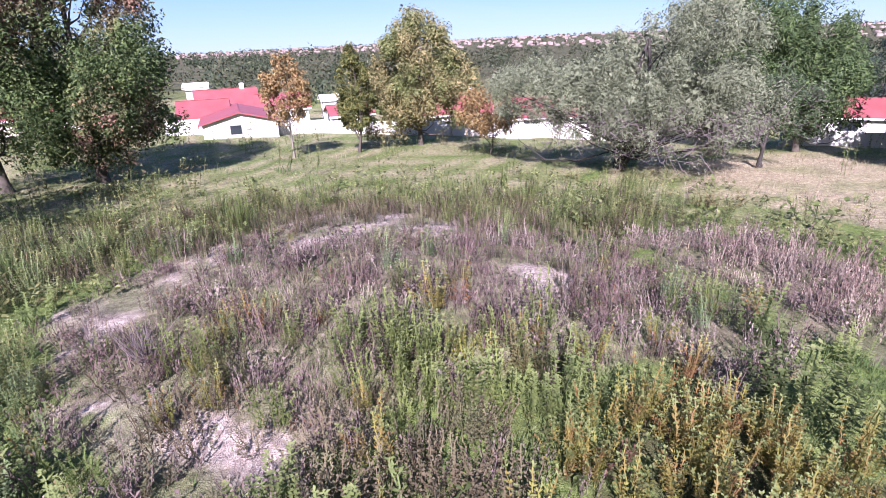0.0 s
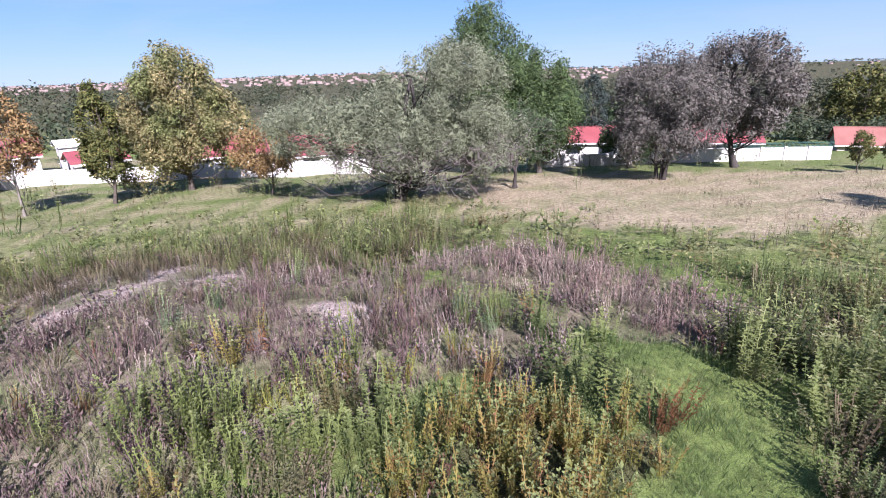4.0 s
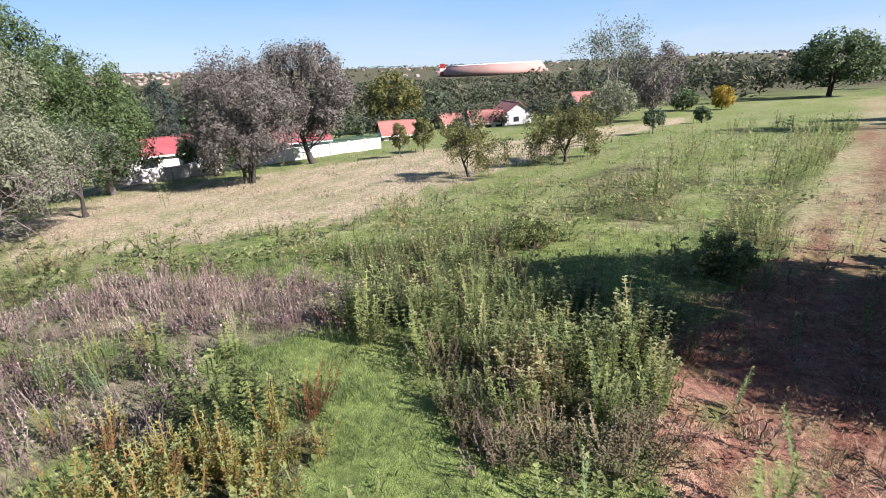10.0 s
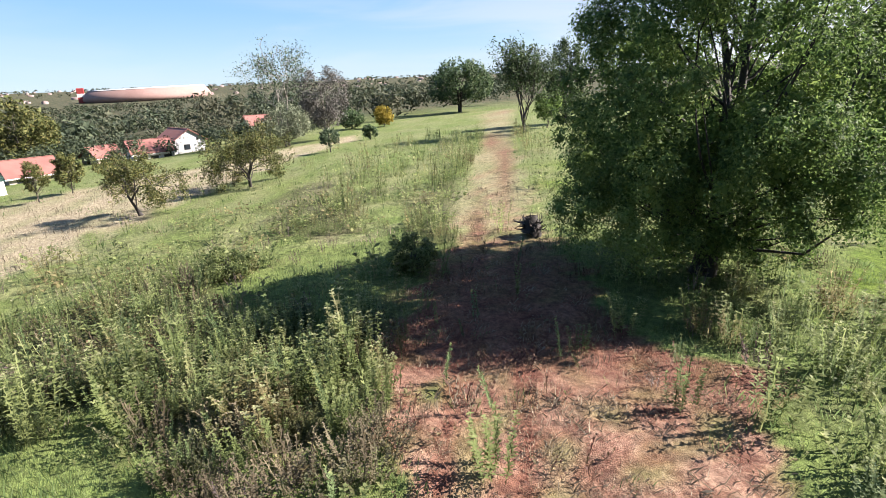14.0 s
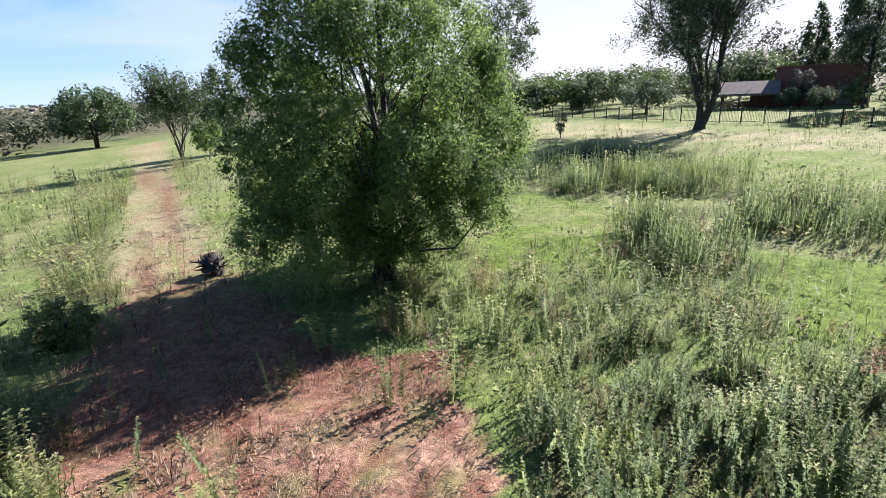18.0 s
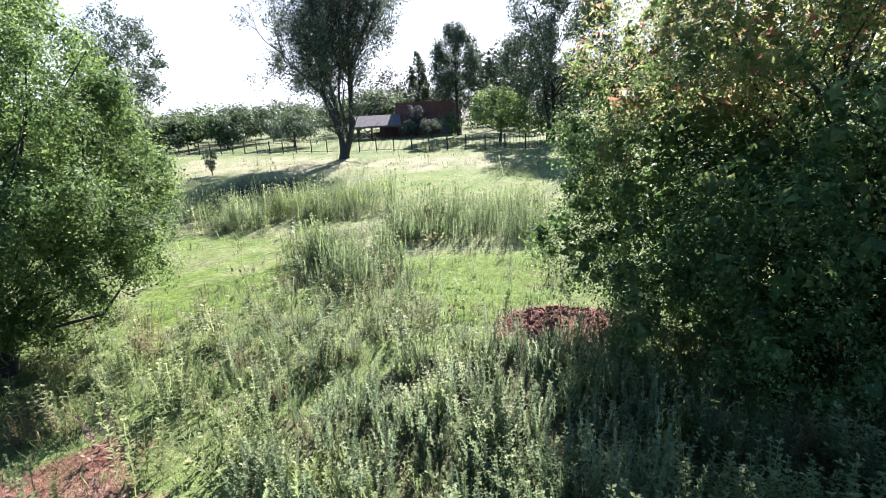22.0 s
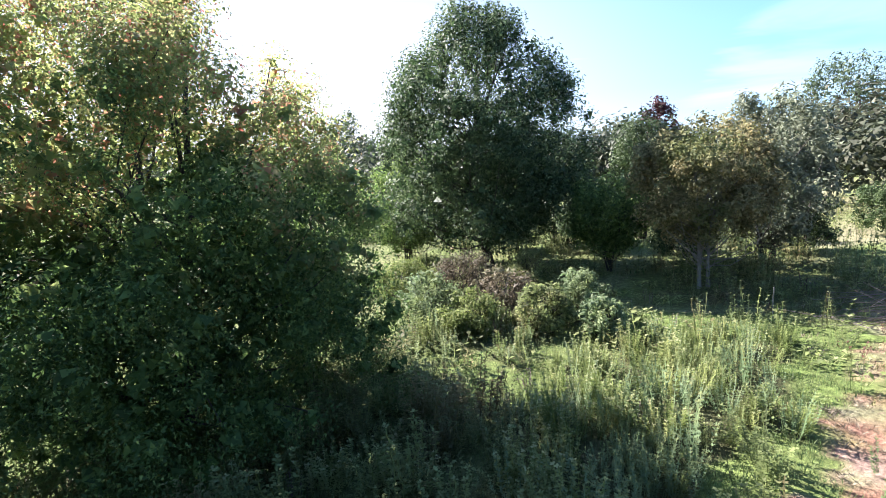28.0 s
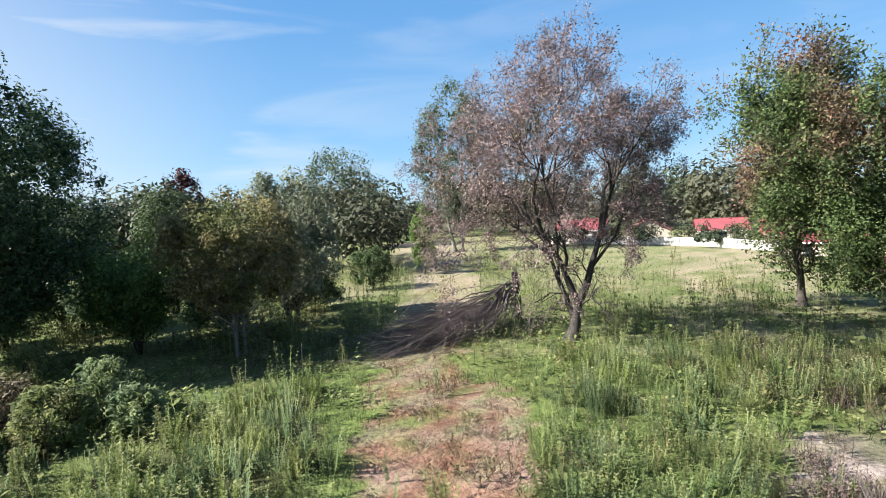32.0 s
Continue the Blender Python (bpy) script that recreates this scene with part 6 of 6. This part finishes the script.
def run_wall(name, stops, height, label, mat, panel=3.0, spikes=False):
    """A garden wall along stops of (heading, distance): panels between pillars, with a coping."""
    pts = [Vector((d * math.sin(radians(a)), d * math.cos(radians(a)), 0)) for a, d in stops]
    w = new(name)
    for p, q in zip(pts, pts[1:]):
        n = max(1, round((q - p).length / panel))
        for i in range(n):
            a, b = p.lerp(q, i / n), p.lerp(q, (i + 1) / n)
            L, ang = (b - a).length, math.atan2(b.y - a.y, b.x - a.x)
            m = Matrix.Translation((a.x, a.y, min(gz(a.x, a.y), gz(b.x, b.y)))) @ Matrix.Rotation(ang, 4, "Z")
            o = part("panel", box(bmesh.new(), 0.2, -0.08, -0.4, L - 0.2, 0.08, height), mat, w)
            o.matrix_world = m
            o = part("pillar", box(bmesh.new(), -0.2, -0.2, -0.4, 0.2, 0.2, height + 0.14, 0.02), mat, w)
            o.matrix_world = m
            o = part("coping", box(bmesh.new(), 0.2, -0.12, height, L - 0.2, 0.12, height + 0.06), mat, w)
            o.matrix_world = m
            if spikes:
                bm = bmesh.new()
                box(bm, 0.1, -0.02, height + 0.55, L - 0.1, 0.02, height + 0.6)
                box(bm, 0.1, -0.02, height + 0.16, L - 0.1, 0.02, height + 0.2)
                for k in range(int(L / 0.14)):
                    box(bm, 0.1 + k * 0.14, -0.015, height + 0.06, 0.14 + k * 0.14, 0.015, height + 0.75)
                o = part("palisade", bm, M_GREEN, w, "green steel palisade on the wall")
                o.matrix_world = m
    return tagged(w, label, "wall", kind="structure")


run_wall("wall_north", [(352, 76), (9.5, 70), (20, 66), (35, 63), (47, 63)], 1.7, "white painted garden wall with pillars", M_WHITE)
run_wall("wall_east", [(52, 65), (60, 69), (66, 73)], 1.5, "white painted garden wall", M_WHITE)
run_wall("wall_far", [(66, 73), (72, 77), (79.3, 82)], 1.6, "white wall topped with green palisade", M_WHITE, 3.0, True)
run_wall("wall_west", [(316, 112), (324, 108), (332, 103), (340, 92), (350, 78)], 1.5, "long white garden wall before the houses", M_WHITE)


def steel_fence(stops, height, label):
    """Posts with rails and thin pickets."""
    pts = [Vector((d * math.sin(radians(a)), d * math.cos(radians(a)), 0)) for a, d in stops]
    f = new("park_fence")
    post_bm = box(bmesh.new(), -0.08, -0.08, -0.2, 0.08, 0.08, height + 0.2)
    me = bpy.data.meshes.new("post")
    post_bm.to_mesh(me)
    post_bm.free()
    me.materials.append(M_BLACK)
    for p, q in zip(pts, pts[1:]):
        n = max(1, round((q - p).length / 3.0))
        for i in range(n):
            a, b = p.lerp(q, i / n), p.lerp(q, (i + 1) / n)
            za, zb = gz(a.x, a.y), gz(b.x, b.y)
            o = mpart("post", me, f)
            o.location = (a.x, a.y, za)
            bm = bmesh.new()
            L, ang = (b - a).length, math.atan2(b.y - a.y, b.x - a.x)
            box(bm, 0.06, -0.02, height * 0.85, L - 0.06, 0.02, height * 0.85 + 0.05)
            box(bm, 0.06, -0.02, 0.2, L - 0.06, 0.02, 0.25)
            for k in range(1, int(L / 0.2)):
                box(bm, k * 0.2 - 0.012, -0.012, 0.08, k * 0.2 + 0.012, 0.012, height)
            o = tagged(part("fence_panel", bm, M_BLACK, f), kind="stuff")
            o.matrix_world = Matrix.Translation((a.x, a.y, (za + zb) / 2)) @ Matrix.Rotation(ang, 4, "Z")
    return tagged(f, label, "fence")


steel_fence([(157, 122), (164, 113), (175, 89), (187, 77.5), (203.6, 70), (214, 70), (224, 74)], 1.9, "black steel picket fence along the park")


def brick_building():
    x, y = 113 * math.sin(radians(189)), 113 * math.cos(radians(189))
    b = empty("brick_building", x, y, gz(x, y) - 0.2, -9)
    part("wall", box(bmesh.new(), -6.5, -5, 0, 6.5, 5, 6.2), M_BRICK, b)
    part("parapet", box(bmesh.new(), -6.65, -5.15, 6.2, 6.65, 5.15, 6.5), M_BRICK, b)
    part("wing", box(bmesh.new(), 6.5, -3, 0, 10, 4, 3.2), M_BRICK, b)
    d = part("door", box(bmesh.new(), -4.4, 4.98, 0.2, -2.2, 5.06, 3.0), M_GREY, b, "grey roller door")
    part("frame", box(bmesh.new(), -4.55, 4.97, 0.2, -2.05, 5.03, 3.15), M_BLACK, d)
    return tagged(b, "dark red brick building with a flat roof", "building")


def thatch_shelter():
    x, y = 108 * math.sin(radians(183.6)), 108 * math.cos(radians(183.6))
    s = empty("thatched_shelter", x, y, gz(x, y), -4)
    bm = roof_gable(8.2, 6.5, 2.3, 4.0, 0.4, 0.35)
    part("roof", bm, M_THATCH, s, "weathered grey thatch")
    for px in (-3.9, -1.3, 1.3, 3.9):
        for py in (-2.9, 2.9):
            part("post", box(bmesh.new(), px - 0.12, py - 0.12, 0, px + 0.12, py + 0.12, 2.6, 0.03), M_BARK_DARK, s)
    part("low_wall", box(bmesh.new(), -4, -3, 0, 4, -2.7, 1.0), M_BRICK, s)
    return tagged(s, "open shelter with a weathered thatched roof", "shelter")


brick_building()
thatch_shelter()


def stadium():
    """A vast bowl clad in clay-coloured panels, with a pale roof ring and a banded tower."""
    d, az = 1500, 91.4
    x, y = d * math.sin(radians(az)), d * math.cos(radians(az))
    z = gz(x, y)
    s = empty("stadium", x, y, z - 2, -az)
    n, k = 72, 7
    a = np.linspace(0, 2 * np.pi, n, endpoint=False)
    t = np.linspace(0, 1, k)
    T, A = np.meshgrid(t, a, indexing="ij")
    rad = 0.94 + 0.06 * np.sin(T ** 0.6 * np.pi) - 0.05 * T ** 3
    top = 30 + 3.0 * np.cos(A - 0.6)
    V = np.stack([np.cos(A) * 138 * rad, np.sin(A) * 125 * rad, T * top], -1).reshape(-1, 3)
    i, j = np.meshgrid(np.arange(k - 1), np.arange(n), indexing="ij")
    b0, b1 = i * n + j, i * n + (j + 1) % n
    mpart("bowl", mesh_from("bowl", V, np.stack([b0, b1, b1 + n, b0 + n], -1).reshape(-1, 4), [M_CLAY], shade=True), s, "clay-coloured panelled outer wall")
    ring = np.stack([np.stack([np.cos(a) * q * 138, np.sin(a) * q * 125, 30 + 3.0 * np.cos(a - 0.6) + h], -1) for q, h in ((0.885, -1.5), (0.9, 0.0), (0.78, -0.6), (0.55, -3.0), (0.55, -4.0))])
    V = ring.reshape(-1, 3)
    i, j = np.meshgrid(np.arange(4), np.arange(n), indexing="ij")
    b0, b1 = i * n + j, i * n + (j + 1) % n
    mpart("roof_ring", mesh_from("roof_ring", V, np.stack([b0, b1, b1 + n, b0 + n], -1).reshape(-1, 4), [M_WHITE]), s, "pale roof ring")
    tw = part("tower", box(bmesh.new(), -146, -8, 0, -132, 8, 34, 0.5), M_SIGN, s, "red banded tower")
    part("band", box(bmesh.new(), -146.4, -8.4, 14, -131.6, 8.4, 22), M_WHITE, tw)
    return tagged(s, "huge rounded stadium with clay-coloured walls", "stadium")


stadium()


def township():
    """Small far houses all over the hills, in one mesh."""
    r = np.random.default_rng(77)
    n = 800
    az, d = np.radians(np.concatenate([r.uniform(-6, 66, 680), r.uniform(66, 130, 120)])), r.uniform(1500, 3000, n)
    x, y = d * np.sin(az), d * np.cos(az)
    z = ground_z(x, y)
    w, dd, h = r.uniform(9, 18, n), r.uniform(7, 11, n), r.uniform(3, 4.5, n)
    rot = r.uniform(0, 3.14, n)
    base = np.array([[-1, -1, -0.5], [1, -1, -0.5], [1, 1, -0.5], [-1, 1, -0.5], [-1, -1, 1], [1, -1, 1], [1, 1, 1], [-1, 1, 1], [-1, 0, 1.7], [1, 0, 1.7]])
    V = base[None] * np.stack([w / 2, dd / 2, h], 1)[:, None]
    c, s = np.cos(rot)[:, None], np.sin(rot)[:, None]
    V = np.stack([V[..., 0] * c - V[..., 1] * s + x[:, None], V[..., 0] * s + V[..., 1] * c + y[:, None], V[..., 2] + z[:, None]], -1).reshape(-1, 3)
    fq = np.array([[0, 1, 5, 4], [1, 2, 6, 5], [2, 3, 7, 6], [3, 0, 4, 7], [4, 5, 9, 8], [6, 7, 8, 9]])
    F = (fq[None] + (np.arange(n) * 10)[:, None, None]).reshape(-1, 4)
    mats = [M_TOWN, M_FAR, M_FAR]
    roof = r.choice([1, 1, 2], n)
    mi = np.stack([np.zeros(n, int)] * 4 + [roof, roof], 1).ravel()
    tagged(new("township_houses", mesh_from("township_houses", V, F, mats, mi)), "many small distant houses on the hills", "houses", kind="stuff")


township()


# ---- small things in the field ----
def at(az, d):
    x, y = d * math.sin(radians(az)), d * math.cos(radians(az))
    return x, y, gz(x, y)


def root_stump():
    r = np.random.default_rng(5)
    x, y, z = at(128.9, 23.7)
    s = empty("uprooted_stump", x, y, z)
    paths = [limb((0, 0, 0), (0.1, 0, 0.9), 0.5, 0.35, r)]
    v, f = tubes(paths, 9)
    v = v + np.array([wobble(v[:, 0], v[:, 2], 0.4, 1), wobble(v[:, 1], v[:, 2], 0.4, 2), wobble(v[:, 0], v[:, 1], 0.4, 3)]).T * 0.08
    mpart("stump", mesh_from("stump", v, f, [M_BARK_DARK]), s)
    roots = []
    for i in range(46):
        g = r.normal(0, 1, 3)
        g /= np.linalg.norm(g)
        g[2] = abs(g[2]) * 0.8
        roots.append(limb(g * 0.3 + [0, 0, 0.45], g * r.uniform(0.6, 0.95) + [0, 0, 0.4], 0.06, 0.01, r, 0.4))
    v, f = tubes(roots, 5)
    mpart("root_mass", mesh_from("root_mass", v, f, [M_BARK_DARK]), s)
    return tagged(s, "blackened uprooted stump beside the dirt track", "stump")


def fallen_branches():
    r = np.random.default_rng(6)
    x0, y0, z0 = at(312.2, 33.5)
    s = empty("fallen_limb", x0, y0, z0)
    x1, y1, z1 = at(295.5, 25.8)
    d = np.array([x1 - x0, y1 - y0, 0.0])
    paths = []
    for i in range(90):
        end = d * r.uniform(0.35, 1.05) + np.array([r.normal(0, 1.5), r.normal(0, 1.5), r.uniform(0.05, 0.9)])
        start = np.array([0, 0, r.uniform(1.0, 2.6)]) + d * r.uniform(0, 0.15)
        paths.append(limb(start, end, r.uniform(0.02, 0.06), 0.008, r, 0.25, 6))
        for k in range(10):
            q = start + (end - start) * r.uniform(0.4, 0.95)
            paths.append(limb(q, q + d * 0.14 + r.normal(0, 0.7, 3) * np.array([1, 1, 0.6]), 0.014, 0.005, r, 0.25, 3))
    v, f = tubes(paths, 3)
    v[:, 2] = np.maximum(v[:, 2], 0.02)
    mpart("branch_tangle", mesh_from("branch_tangle", v, f, [M_TANGLE]), s, "grey tangled bare branches")
    v, f = tubes([limb((0, 0, -0.1), (-0.1, 0, 3.0), 0.28, 0.2, r, 0.04)], 8)
    mpart("broken_trunk", mesh_from("broken_trunk", v, f, [M_BARK_DARK], shade=True), s)
    return tagged(s, "broken trunk with a fallen tangle of grey branches", "fallen branches")


def stake(az, d, h, label):
    x, y, z = at(az, d)
    v, f = tubes([limb((0, 0, -0.1), (0.03, 0.02, h), 0.035, 0.03, np.random.default_rng(3), 0.02)], 6)
    ob = new("stake", mesh_from("stake", v, f, [M_BARK_PALE]))
    ob.location = (x, y, z)
    return tagged(ob, label, "stake")


def dead_shrub(az, d, h, label, n=60, seed=1):
    r = np.random.default_rng(seed)
    x, y, z = at(az, d)
    paths = []
    for i in range(n):
        g = np.array([r.normal(0, 0.45), r.normal(0, 0.45), 1.0]) * h * r.uniform(0.5, 1)
        paths.append(limb(r.normal(0, 0.06, 3) * np.array([1, 1, 0]), g, 0.018, 0.005, r, 0.15, 4))
    v, f = tubes(paths, 4)
    ob = new("dead_shrub", mesh_from("dead_shrub", v, f, [M_TWIG]))
    ob.location = (x, y, z)
    return tagged(ob, label, "shrub")


for i, (az_, d_, h_, w_) in enumerate(((254.0, 23.5, 2.6, 3.6), (258.5, 21.5, 2.2, 3.2), (262.5, 24.0, 2.7, 3.6), (266.5, 21.5, 2.3, 3.0), (270.5, 23.5, 2.6, 2.8), (251.5, 27.5, 2.8, 3.8), (258.0, 28.0, 2.8, 4.0), (265.5, 28.5, 2.6, 3.4), (273.0, 20.5, 2.0, 2.2))):
    tree("shrub", az_, d_, h_, w_, (WEED_PALE, WEED_LIME, BROWN, WEED)[i % 4], M_BARK_DARK, "dense grey-green shrub in the shade of the oak", 3400, (0.17, 0.07), 0.02, (0, 0), 36, 0.16, 0.05, 4, "dome", 70 + i, 0.5, group="shrubs below the oak", category="shrub")
for i, (x_, y_, h_, w_) in enumerate((
    (21.9, -2.1, 1.5, 2.8),
    (17.7, -8.4, 1.6, 2.4),)):
    tree("weed_bush", math.degrees(math.atan2(x_, y_)), math.hypot(x_, y_), h_, w_, WEED, M_BARK_DARK, "dark green bushy clump of weeds in the field", 3000, (0.15, 0.06), 0.02, (0, 0), 30, 0.16, 0.03, 4, "dome", 110 + i, 0.5, group="weed bushes in the field", category="shrub")
woods("house_shrubs", "green garden shrubs before the far houses", 26, 316, 344, 98, 116, 2, 5, L_WOOD, 200, (0.6, 0.4), 215)
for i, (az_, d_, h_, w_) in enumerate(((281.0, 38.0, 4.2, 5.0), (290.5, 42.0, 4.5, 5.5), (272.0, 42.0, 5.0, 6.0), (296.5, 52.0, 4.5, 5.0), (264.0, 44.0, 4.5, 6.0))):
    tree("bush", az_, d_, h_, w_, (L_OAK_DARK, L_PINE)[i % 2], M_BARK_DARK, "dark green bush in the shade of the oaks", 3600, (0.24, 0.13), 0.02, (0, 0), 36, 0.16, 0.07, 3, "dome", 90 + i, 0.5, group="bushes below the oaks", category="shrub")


def soil_heap():
    """A heap of dug red clods."""
    r = np.random.default_rng(8)
    x, y, z = at(202.4, 16.0)
    s = empty("soil_heap", x, y, z)
    me = bpy.data.meshes.new("clod")
    bm = bmesh.new()
    bmesh.ops.create_icosphere(bm, subdivisions=1, radius=0.06)
    for v in bm.verts:
        v.co *= r.uniform(0.7, 1.2)
    bm.to_mesh(me)
    bm.free()
    me.materials.append(M_SOIL)
    for i in range(290):
        a, d = r.uniform(0, 6.28), r.random() ** 0.6
        px, py = math.cos(a) * d * 2.2, math.sin(a) * d * 1.5
        o = mpart("clod", me, s)
        k = 0.35 + 1.2 * r.random() ** 3
        o.matrix_basis = Matrix.Translation((px, py, gz(x + px, y + py) - z + 0.02 + 0.28 * (1 - d))) @ Euler((r.uniform(0, 6), r.uniform(0, 6), r.uniform(0, 6))).to_matrix().to_4x4() @ Matrix.Diagonal((k, k, k * 0.8, 1))
    return tagged(s, "heap of freshly dug dark red soil clods", "soil heap")


soil_heap()
root_stump()
fallen_branches()
stake(288.6, 25.5, 1.3, "thin pale wooden stake in the shade")
dead_shrub(345.5, 13.2, 1.1, "bare grey shrub on the edge of the heap")
